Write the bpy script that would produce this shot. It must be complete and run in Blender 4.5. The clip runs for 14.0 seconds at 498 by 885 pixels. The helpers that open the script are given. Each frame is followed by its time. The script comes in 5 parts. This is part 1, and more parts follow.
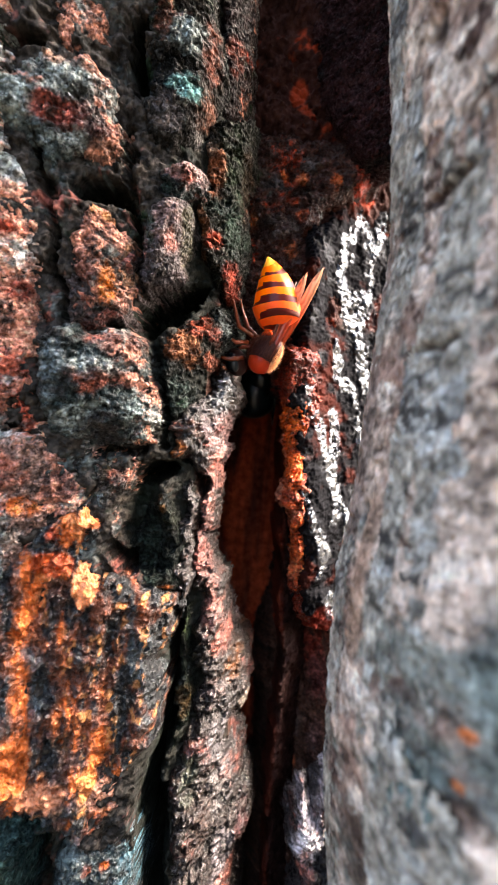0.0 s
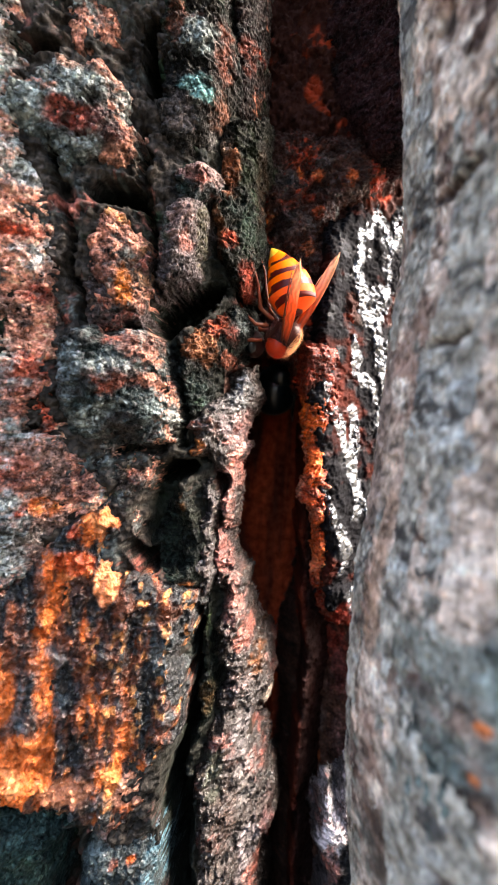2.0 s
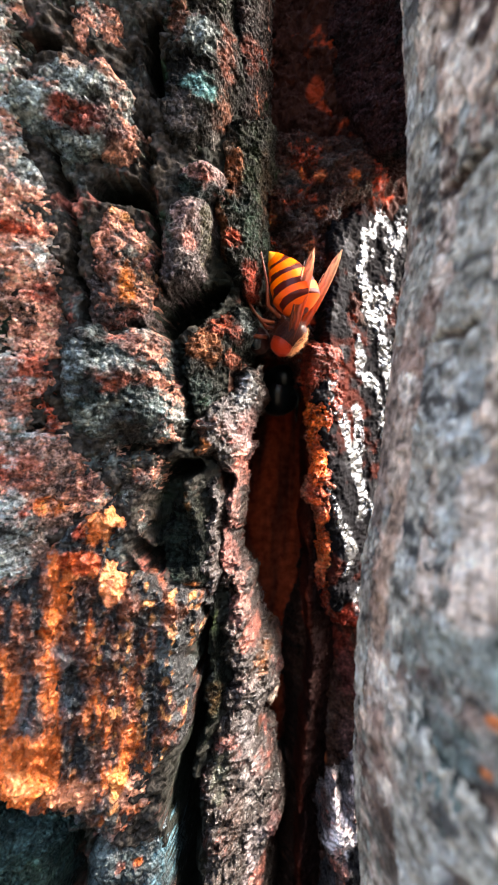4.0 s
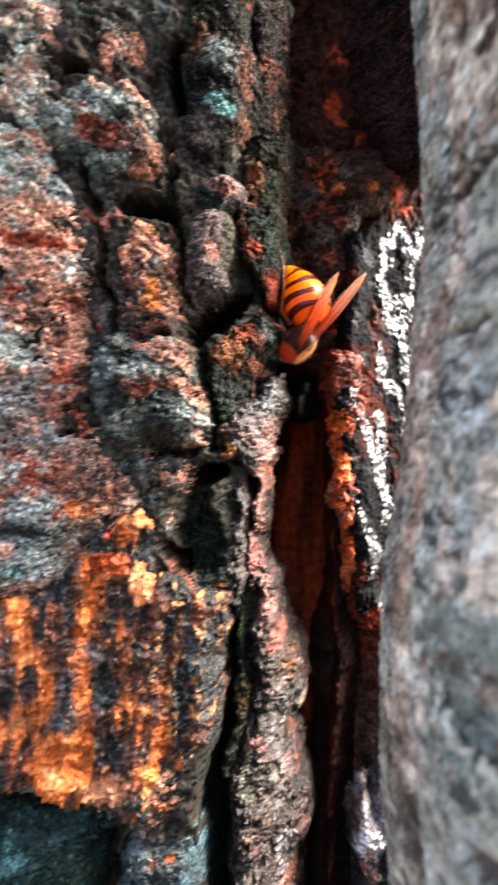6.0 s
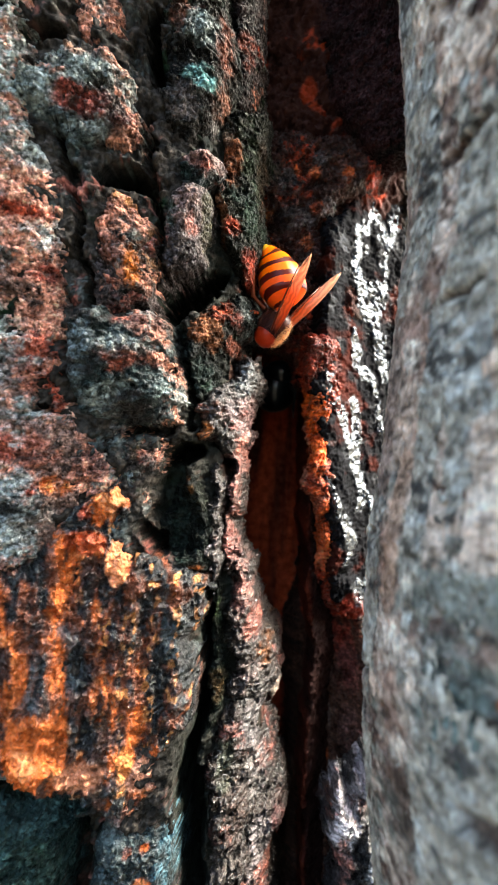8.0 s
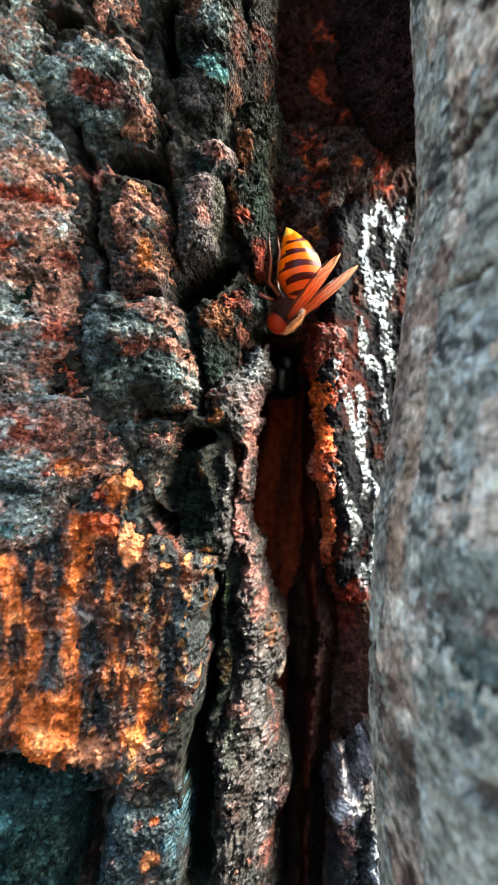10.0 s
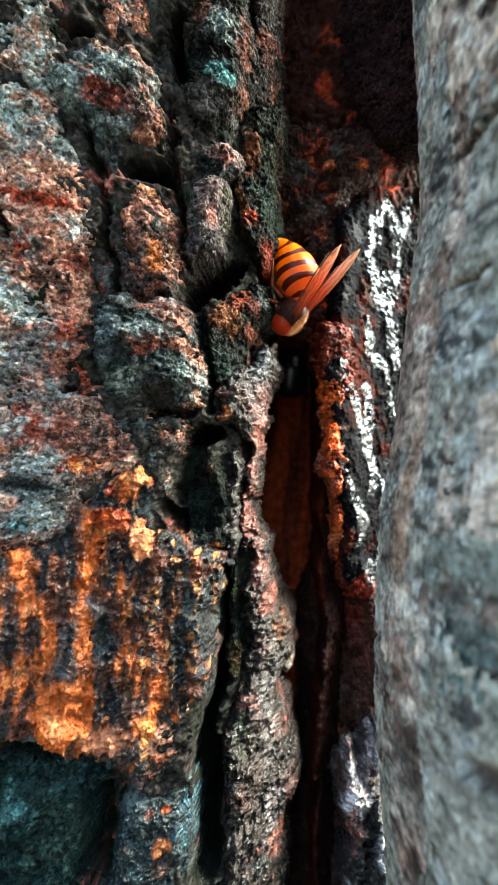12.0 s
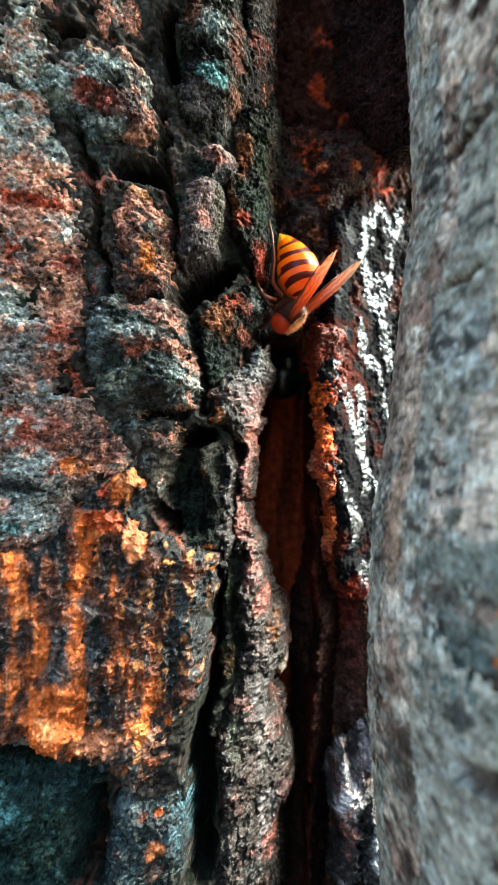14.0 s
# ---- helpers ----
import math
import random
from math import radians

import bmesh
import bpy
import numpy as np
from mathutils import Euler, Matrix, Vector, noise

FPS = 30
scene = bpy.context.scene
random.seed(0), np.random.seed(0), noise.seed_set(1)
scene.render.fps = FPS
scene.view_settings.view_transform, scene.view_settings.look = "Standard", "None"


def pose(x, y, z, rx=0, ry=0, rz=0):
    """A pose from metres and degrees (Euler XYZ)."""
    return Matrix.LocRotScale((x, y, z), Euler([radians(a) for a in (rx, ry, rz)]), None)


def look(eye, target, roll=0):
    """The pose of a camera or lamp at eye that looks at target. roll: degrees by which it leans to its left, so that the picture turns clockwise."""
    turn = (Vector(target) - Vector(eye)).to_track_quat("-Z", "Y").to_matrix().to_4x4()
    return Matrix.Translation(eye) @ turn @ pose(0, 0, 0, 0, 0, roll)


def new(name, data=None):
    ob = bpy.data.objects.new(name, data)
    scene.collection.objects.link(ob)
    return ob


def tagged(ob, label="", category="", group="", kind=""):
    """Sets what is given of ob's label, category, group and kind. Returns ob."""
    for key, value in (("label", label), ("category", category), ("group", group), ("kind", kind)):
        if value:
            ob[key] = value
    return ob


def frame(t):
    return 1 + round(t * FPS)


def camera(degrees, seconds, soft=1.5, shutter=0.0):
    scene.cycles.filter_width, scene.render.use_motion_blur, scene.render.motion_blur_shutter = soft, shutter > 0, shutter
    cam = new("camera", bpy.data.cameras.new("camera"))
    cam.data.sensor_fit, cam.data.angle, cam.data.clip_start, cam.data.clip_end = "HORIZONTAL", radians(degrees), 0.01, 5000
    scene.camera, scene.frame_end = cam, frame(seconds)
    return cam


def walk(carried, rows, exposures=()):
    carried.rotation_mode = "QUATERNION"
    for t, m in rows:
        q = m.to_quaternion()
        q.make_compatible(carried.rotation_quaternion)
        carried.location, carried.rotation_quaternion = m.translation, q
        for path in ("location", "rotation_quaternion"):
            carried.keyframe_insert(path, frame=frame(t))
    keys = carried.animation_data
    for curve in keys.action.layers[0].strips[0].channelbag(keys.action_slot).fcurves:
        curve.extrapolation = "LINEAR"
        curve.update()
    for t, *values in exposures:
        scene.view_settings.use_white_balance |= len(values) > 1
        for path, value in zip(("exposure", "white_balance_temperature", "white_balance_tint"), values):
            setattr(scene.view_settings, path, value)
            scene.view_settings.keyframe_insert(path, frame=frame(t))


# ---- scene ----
# ---- camera ----
cam = camera(35.2, 14.0, soft=1.1, shutter=0.5)
PATH = [
    (0, (0.00503, -0.10398, 1.20200), (0.00433, 0.02599, 1.19909), 4.47),
    (0.5, (0.00575, -0.10363, 1.20221), (0.00377, 0.02631, 1.19908), 3.96),
    (1, (0.00578, -0.10402, 1.20228), (0.00274, 0.02590, 1.19908), 3.73),
    (1.5, (0.00593, -0.10408, 1.20213), (0.00201, 0.02582, 1.19883), 3.46),
    (2, (0.00601, -0.10455, 1.20226), (0.00116, 0.02530, 1.19843), 3.50),
    (2.5, (0.00560, -0.10462, 1.20148), (0.00024, 0.02520, 1.19750), 3.45),
    (3, (0.00553, -0.10439, 1.20142), (0.00016, 0.02544, 1.19749), 3.32),
    (5.3, (0.00581, -0.10406, 1.19970), (-0.00065, 0.02577, 1.19895), 2.40),
    (5.5, (0.00391, -0.10305, 1.19859), (-0.00402, 0.02671, 1.19827), 2.39),
    (5.7, (0.00294, -0.10557, 1.19734), (-0.00694, 0.02405, 1.19775), 2.45),
    (6, (0.00614, -0.10711, 1.19915), (-0.00349, 0.02253, 1.19928), 2.23),
    (6.2, (0.00983, -0.10611, 1.20058), (0.00391, 0.02375, 1.20017), 2.19),
    (6.5, (0.00788, -0.10560, 1.19962), (0.00699, 0.02439, 1.19966), 2.17),
    (6.8, (0.00706, -0.10711, 1.19940), (0.00489, 0.02287, 1.20019), 1.79),
    (7, (0.00570, -0.10643, 1.19764), (0.00237, 0.02352, 1.19887), 1.89),
    (7.5, (0.00432, -0.10595, 1.19595), (0.00035, 0.02398, 1.19803), 2.13),
    (8, (0.00379, -0.10537, 1.19535), (0.00056, 0.02458, 1.19676), 2.49),
    (8.2, (0.00364, -0.10568, 1.19526), (0.00115, 0.02429, 1.19652), 2.57),
    (10.5, (0.00261, -0.10849, 1.19405), (-0.00114, 0.02145, 1.19398), 3.02),
    (11, (0.00282, -0.10933, 1.19405), (-0.00160, 0.02060, 1.19377), 3.02),
    (11.5, (0.00227, -0.10941, 1.19336), (-0.00222, 0.02051, 1.19322), 3.05),
    (12, (0.00302, -0.11011, 1.19380), (-0.00191, 0.01980, 1.19389), 2.70),
    (12.5, (0.00348, -0.11044, 1.19428), (-0.00176, 0.01945, 1.19418), 2.61),
    (13, (0.00281, -0.11037, 1.19369), (-0.00223, 0.01953, 1.19404), 2.75),
    (13.5, (0.00285, -0.10972, 1.19364), (-0.00146, 0.02021, 1.19401), 2.83),
    (14, (0.00322, -0.10992, 1.19381), (-0.00078, 0.02002, 1.19422), 2.59),
]
# the clip's camera darkens and cools a little as it goes
EXPOSURES = [(0, 3.44, 6950, 15), (5.5, 3.46, 6900, 13), (7.5, 3.3, 6700, 6), (10.5, 3.16, 6400, -3), (14, 3.14, 6350, -5)]
walk(cam, [(t, look(eye, target, roll)) for t, eye, target, roll in PATH], EXPOSURES)
cam.data.dof.use_dof = True
cam.data.dof.focus_distance = 0.111
cam.data.dof.aperture_fstop = 54.0

# ---- light ----
world = bpy.data.worlds.new("world")
scene.world = world
world.use_nodes = True
sky = world.node_tree.nodes.new("ShaderNodeTexSky")
sky.sky_type, sky.sun_disc = "NISHITA", False
sky.air_density, sky.dust_density, sky.ozone_density = 1.0, 5.0, 0.6
sky.sun_elevation, sky.sun_rotation = radians(50), radians(80)
world.node_tree.links.new(sky.outputs[0], world.node_tree.nodes["Background"].inputs[0])
world.node_tree.nodes["Background"].inputs[1].default_value = 0.15
sun_data = bpy.data.lights.new("sun", "SUN")
sun_data.energy, sun_data.angle, sun_data.color = 0.85, radians(24), (1.0, 0.96, 0.91)
sun = new("sun", sun_data)
sun.matrix_world = look((0.633, 0.112, 1.966), (0.0, 0.0, 1.2))

MM = 0.001
Z0 = 1.2          # height of the nest crack above the ground


# ---- noise on arrays ----
def hash2(i, j, seed):
    h = (i.astype(np.int64) * 374761393 + j.astype(np.int64) * 668265263 + seed * 974634777) & 0xFFFFFFFF
    h = ((h ^ (h >> 13)) * 1274126177) & 0xFFFFFFFF
    h = ((h ^ (h >> 16)) * 2246822519) & 0xFFFFFFFF
    return ((h ^ (h >> 15)) & 0xFFFFFF) / float(0xFFFFFF)


def vnoise(x, z, seed=0):
    """Smooth noise, -1 to 1, one cell a unit."""
    xi, zi = np.floor(x), np.floor(z)
    fx, fz = x - xi, z - zi
    fx, fz = fx * fx * (3 - 2 * fx), fz * fz * (3 - 2 * fz)
    a, b = hash2(xi, zi, seed), hash2(xi + 1, zi, seed)
    c, d = hash2(xi, zi + 1, seed), hash2(xi + 1, zi + 1, seed)
    return ((a + (b - a) * fx) * (1 - fz) + (c + (d - c) * fx) * fz) * 2 - 1


def fbm(x, z, size, seed=0, octaves=4, gain=0.5, tall=1.0):
    """Layered noise of a given largest size in mm; tall stretches it upwards."""
    total, amp, norm = 0, 1.0, 0.0
    ca, sa = math.cos(0.6), math.sin(0.6)
    u, v = x / size, z / (size * tall)
    for k in range(octaves):
        total = total + amp * vnoise(u + 17.3 * k, v - 9.1 * k, seed + 31 * k)
        norm += amp
        amp *= gain
        if tall == 1.0:
            u, v = (ca * u - sa * v) * 2.03, (sa * u + ca * v) * 2.03
        else:
            u, v = u * 2.03, v * 2.03
    return total / norm


def cells(x, z, size, seed=0):
    """Distance to the nearest and second nearest cell seeds, in cells, and the cell's random number."""
    u, v = x / size, z / size
    ui, vi = np.floor(u), np.floor(v)
    best, second, tag = np.full(u.shape, 9.0), np.full(u.shape, 9.0), np.zeros(u.shape)
    for di in (-1, 0, 1):
        for dj in (-1, 0, 1):
            ci, cj = ui + di, vi + dj
            px, pz = ci + hash2(ci, cj, seed), cj + hash2(ci, cj, seed + 7)
            d = np.hypot(px - u, pz - v)
            near = d < best
            second = np.where(near, best, np.minimum(second, d))
            tag = np.where(near, hash2(ci, cj, seed + 13), tag)
            best = np.where(near, d, best)
    return best, second, tag


def inside(x, z, outline):
    """Distance inside (positive) or outside (negative) a closed outline."""
    best, odd = np.full(x.shape, 1e9), np.zeros(x.shape, bool)
    for (ax, az), (bx, bz) in zip(outline, outline[1:] + outline[:1]):
        ex, ez = bx - ax, bz - az
        t = np.clip(((x - ax) * ex + (z - az) * ez) / (ex * ex + ez * ez), 0, 1)
        best = np.minimum(best, np.hypot(x - ax - t * ex, z - az - t * ez))
        cross = (az > z) != (bz > z)
        odd ^= cross & (x < ax + (z - az) * ex / (ez if ez else 1e-9))
    return np.where(odd, best, -best)


def ease(v, a, b):
    t = np.clip((v - a) / (b - a), 0, 1)
    return t * t * (3 - 2 * t)


def spot(x, z, cx, cz, rx, rz, seed=0, ragged=0.5):
    """A ragged stain: 1 inside, 0 outside."""
    d = np.hypot((x - cx) / rx, (z - cz) / rz) + ragged * fbm(x, z, 5.0, seed, 4, 0.65)
    return 1 - ease(d, 0.75, 1.1)


def blend(c, tint, m):
    return c * (1 - m[..., None]) + np.array(tint) * m[..., None]


# ---- materials ----
def material(name):
    m = bpy.data.materials.new(name)
    m.use_nodes = True
    return m, m.node_tree.nodes, m.node_tree.links, m.node_tree.nodes["Principled BSDF"]


def link_math(nodes, links, op, a, b):
    n = nodes.new("ShaderNodeMath")
    n.operation = op
    for i, v in enumerate((a, b)):
        if isinstance(v, (int, float)):
            n.inputs[i].default_value = v
        else:
            links.new(v, n.inputs[i])
    return n.outputs[0]


def bark_material(name, grain=900.0, bump=0.5, rough=(0.55, 0.9), spec=0.5, coat=0.0, vary=0.55):
    """Bark that takes its stains from the mesh and adds crumbs, pores and fine relief of its own."""
    m, nodes, links, bsdf = material(name)
    col = nodes.new("ShaderNodeVertexColor")
    col.layer_name = "stain"
    pos = nodes.new("ShaderNodeTexCoord").outputs["Object"]
    fine = nodes.new("ShaderNodeTexNoise")
    fine.inputs["Scale"].default_value, fine.inputs["Detail"].default_value, fine.inputs["Roughness"].default_value = grain, 5, 0.65
    crumb = nodes.new("ShaderNodeTexVoronoi")
    crumb.inputs["Scale"].default_value = grain * 1.3
    links.new(pos, fine.inputs["Vector"])
    links.new(pos, crumb.inputs["Vector"])
    ramp = nodes.new("ShaderNodeMapRange")
    ramp.inputs[1].default_value, ramp.inputs[2].default_value = 0.3, 0.7
    ramp.inputs[3].default_value, ramp.inputs[4].default_value = 1 - vary, 1 + vary * 0.7
    links.new(fine.outputs["Fac"], ramp.inputs[0])
    mul = nodes.new("ShaderNodeVectorMath")
    mul.operation = "SCALE"
    links.new(col.outputs["Color"], mul.inputs[0])
    links.new(ramp.outputs[0], mul.inputs["Scale"])
    links.new(mul.outputs[0], bsdf.inputs["Base Color"])
    gloss = nodes.new("ShaderNodeMapRange")
    gloss.inputs[1].default_value, gloss.inputs[2].default_value = 0.35, 0.65
    gloss.inputs[3].default_value, gloss.inputs[4].default_value = rough
    links.new(fine.outputs["Fac"], gloss.inputs[0])
    links.new(gloss.outputs[0], bsdf.inputs["Roughness"])
    shine = nodes.new("ShaderNodeMapRange")
    shine.inputs[1].default_value, shine.inputs[2].default_value = 0.42, 0.62
    shine.inputs[3].default_value, shine.inputs[4].default_value = spec * 0.3, spec * 2.2
    links.new(fine.outputs["Fac"], shine.inputs[0])
    links.new(shine.outputs[0], bsdf.inputs["Specular IOR Level"])
    bsdf.inputs["Coat Weight"].default_value = coat
    bsdf.inputs["Coat Roughness"].default_value = 0.12
    high = link_math(nodes, links, "ADD", fine.outputs["Fac"], link_math(nodes, links, "MULTIPLY", crumb.outputs["Distance"], 0.6))
    b = nodes.new("ShaderNodeBump")
    b.inputs["Strength"].default_value, b.inputs["Distance"].default_value = bump, 0.0008
    links.new(high, b.inputs["Height"])
    links.new(b.outputs[0], bsdf.inputs["Normal"])
    return m


BARK = bark_material("dry_bark", 1500, 1.0, (0.85, 0.15), 0.2, vary=0.95)
CRUMB = bark_material("crumbly_bark", 1300, 0.8, (0.7, 0.08), 0.32, vary=0.7)
WET = bark_material("wet_resin_bark", 500, 0.12, (0.12, 0.32), 0.8, 0.7, 0.4)
WOOD = bark_material("rotten_wood", 700, 0.6, (0.6, 0.95), 0.1)
def wet_patches():
    """Gloss follows how wet the resin is, which the mesh carries beside its stains."""
    nodes, links = WET.node_tree.nodes, WET.node_tree.links
    bsdf = nodes["Principled BSDF"]
    col = nodes.new("ShaderNodeVertexColor")
    col.layer_name = "stain"
    for name, dry, soaked in (("Roughness", 0.8, 0.16), ("Coat Weight", 0.0, 0.35), ("Specular IOR Level", 0.03, 0.7)):
        r = nodes.new("ShaderNodeMapRange")
        r.inputs[3].default_value, r.inputs[4].default_value = dry, soaked
        links.new(col.outputs["Alpha"], r.inputs[0])
        links.new(r.outputs[0], bsdf.inputs[name])
    # blue cast of sky reflections put into the gloss tints
    bsdf.inputs["Specular Tint"].default_value = (0.80, 0.90, 1.0, 1)
    bsdf.inputs["Coat Tint"].default_value = (0.9, 0.95, 1.0, 1)


wet_patches()
MOSSY = bark_material("mossy_bark", 1400, 1.0, (0.95, 0.2), 0.06, vary=0.8)
KNOB = bark_material("knobbly_crust", 1300, 0.6, (0.65, 0.1), 0.3, vary=0.6)
GREY = bark_material("grey_bark", 800, 0.8, (0.7, 0.95), 0.12)

GREYTEAL, PINK, BROWN, DARK = (0.28, 0.325, 0.305), (0.52, 0.215, 0.14), (0.045, 0.028, 0.022), (0.006, 0.008, 0.0085)
TEAL, FLESH, LILAC = (0.016, 0.027, 0.026), (0.17, 0.056, 0.043), (0.15, 0.115, 0.115)
ORANGE, AMBER, RUST, MOSS = (0.60, 0.135, 0.026), (0.78, 0.27, 0.09), (0.30, 0.042, 0.015), (0.010, 0.026, 0.012)


# ---- the trunk's form ----
def trunk_face(x):
    """Depth of the outer bark across the crack, in mm."""
    return np.interp(x, [-90, -60, -24, -7, 0, 8, 13, 21, 30, 60, 90], [-52, -36, -12, -1, 11, 27, 33, 48, 58, 96, 132])


def sheet(name, xs, zs, depth, stain, keep, mat, parent, label=""):
    """A relief over the upright plane, with its stains, cut to keep."""
    n, k = len(xs), len(zs)
    X, Z = np.meshgrid(xs, zs)
    Y = depth(X, Z)
    hold = keep(X, Z)
    C = stain(X, Z, Y)
    wet = C[..., 3] if C.shape[-1] == 4 else np.ones(X.shape)
    C = np.clip(C[..., :3], 0.003, 0.95)
    steep = ease(np.abs(np.gradient(Y, xs, axis=1)), 1.2, 4.0)
    b1, _, bt = cells(Y + 0.3 * X, Z + 0.4 * fbm(Y, Z, 2, 5), 1.5, 3)
    X = X + steep * (0.55 * fbm(Y, Z, 3.0, 91, 5, 0.65) + 0.3 * (bt - 0.5) - 0.3 * b1)
    Z = Z + steep * 0.5 * fbm(Y + X, Z, 2.0, 92, 3)
    ids = np.full(n * k, -1)
    quad = np.arange(n * k).reshape(k, n)
    face_ok = hold[:-1, :-1] & hold[1:, :-1] & hold[:-1, 1:] & hold[1:, 1:]
    f = np.stack([quad[:-1, :-1], quad[:-1, 1:], quad[1:, 1:], quad[1:, :-1]], -1)[face_ok]
    used = np.unique(f)
    ids[used] = np.arange(len(used))
    co = np.stack([X, Y, Z], -1).reshape(-1, 3)[used] * MM
    me = bpy.data.meshes.new(name)
    me.vertices.add(len(used))
    me.vertices.foreach_set("co", co.ravel())
    me.loops.add(f.size)
    me.loops.foreach_set("vertex_index", ids[f].ravel())
    me.polygons.add(len(f))
    me.polygons.foreach_set("loop_start", np.arange(0, f.size, 4))
    me.update(calc_edges=True)
    me.polygons.foreach_set("use_smooth", np.ones(len(f), bool))
    att = me.color_attributes.new("stain", "FLOAT_COLOR", "POINT")
    rgba = np.ones((len(used), 4))
    rgba[:, :3] = C.reshape(-1, 3)[used]
    rgba[:, 3] = wet.reshape(-1)[used]
    att.data.foreach_set("color", rgba.ravel())
    me.materials.append(mat)
    ob = new(name, me)
    ob.parent = parent
    if label:
        tagged(ob, label)
    return ob


STEP = 0.16


def crumbs(X, Z, seed):
    """Relief of weathered bark in mm: rounded lumps with creases between them, crumbs, wrinkles, fine grit."""
    wx = 0.8 * fbm(X, Z, 2.5, seed + 60, 4, 0.6)
    wz = 0.8 * fbm(X, Z, 2.5, seed + 61, 4, 0.6)
    U, V = X + 1.5 * wx, Z + 1.5 * wz
    big = 2.2 * fbm(X, Z, 12, seed + 2, 3, 0.5)
    lump = 2.2 * np.abs(fbm(U, V, 6.5, seed + 50, 3, 0.5)) + 1.6 * np.abs(fbm(U, V, 2.8, seed + 51, 3, 0.55, tall=1.25))
    wrinkle = 1.5 * np.abs(fbm(U, V, 1.2, seed + 3, 3, 0.62))
    b1, _, bt = cells(U, V, 1.7, seed + 54)
    c1, _, ct = cells(X + wx, Z + wz, 0.62, seed + 52)
    crumb = 0.4 * (bt - 0.5) + 0.6 * b1 * b1
    grit = 1.1 * c1 * c1 + 0.6 * (0.5 - ct)
    hollow = 1.8 * ease(fbm(X, Z, 4.5, seed + 53, 5, 0.66), 0.18, 0.36)
    return big - lump - wrinkle + crumb + grit + hollow + 0.9


def knobs(X, Z, seed, high):
    """Rounded, run-together beads, in mm."""
    wx, wz = 1.2 * fbm(X, Z, 3.5, seed + 70, 4, 0.6), 1.2 * fbm(X, Z, 3.5, seed + 71, 4, 0.6)
    a1, _, at = cells(X + wx, (Z + wz) * 0.8, 2.8, seed + 72)
    b1, _, bt = cells(X + 0.6 * wx, Z + 0.6 * wz, 1.25, seed + 73)
    c1, _, _ = cells(X + 0.4 * wx, Z + 0.4 * wz, 0.6, seed + 75)
    return high * (1.3 * a1 * a1 + 0.3 * (at - 0.5) + 0.8 * b1 * b1 + 0.5 * c1 * c1 - 0.6 + 1.1 * fbm(X, Z, 6, seed + 74, 3))


# ways of (x, z, half width) and a depth, in mm: holes, furrows between the plates, short seams
HOLES = [
    ([(-17.8, 29.0, 1.11), (-16.4, 29.7, 1.76), (-14.5, 29.9, 1.61)], 13),
    ([(-13.2, 52.6, 0.53), (-13.3, 47.2, 0.69), (-12.6, 44.0, 1.11)], 10),
    ([(-9.8, 14.5, 1.90), (-8.2, 16.1, 2.17), (-6.0, 18.6, 1.48), (-4.3, 20.7, 1.01)], 19),
    ([(-9.4, -5.9, 1.41), (-8.3, -5.2, 1.89), (-7.0, -4.7, 1.42)], 18),
    ([(-12.3, -15.1, 1.00), (-11.3, -16.4, 1.40), (-10.0, -18.2, 0.94)], 11),
    ([(-3.6, -24.0, 0.50), (-3.8, -33.1, 0.51), (-3.7, -40.6, 0.69), (-4.8, -45.4, 1.21), (-5.4, -52.0, 1.40), (-4.8, -60.5, 1.63), (-4.9, -71.8, 1.88)], 19),
]
FURROWS = [
    ([(-14.1, 38.5, 0.58), (-12.9, 31.2, 0.57), (-11.9, 23.0, 0.48), (-11.1, 17.8, 0.64)], 5),
    ([(-10.3, 12.9, 0.79), (-8.5, 9.6, 0.63), (-7.4, 4.3, 0.63), (-7.0, -2.0, 0.63)], 4.5),
    ([(-8.4, -6.4, 1.88), (-9.0, -9.2, 2.04), (-9.6, -12.5, 2.03)], 8),
    ([(-9.2, -10.0, 2.66), (-8.9, -13.9, 3.45), (-7.8, -17.0, 2.69)], 6),
    ([(-23.8, 33.9, 0.47), (-21.9, 28.8, 0.70), (-20.7, 23.3, 0.62), (-20.0, 17.6, 0.61), (-19.4, 12.5, 0.53)], 4.5),
    ([(-18.7, -54.9, 1.32), (-18.9, -59.6, 1.85), (-19.6, -66.1, 1.89)], 9),
    ([(-28.8, -46.6, 1.40), (-25.9, -47.3, 1.26), (-22.7, -48.7, 0.72)], 5),
]
SEAMS = [
    ([(-26.2, 44.5, 1.30), (-23.4, 44.8, 0.82)], 6),
    ([(-32.1, 19.8, 0.89), (-31.5, 17.9, 0.59)], 8),
    ([(-14.1, 13.0, 0.85), (-12.2, 13.0, 0.63)], 4),
    ([(-14.4, -2.9, 0.61), (-9.8, -2.6, 0.78)], 4),
    ([(-0.6, 11.6, 0.79), (0.2, 10.5, 0.62)], 7),
    ([(-24.3, -0.4, 0.37), (-21.2, -0.4, 0.30)], 2.5),
]


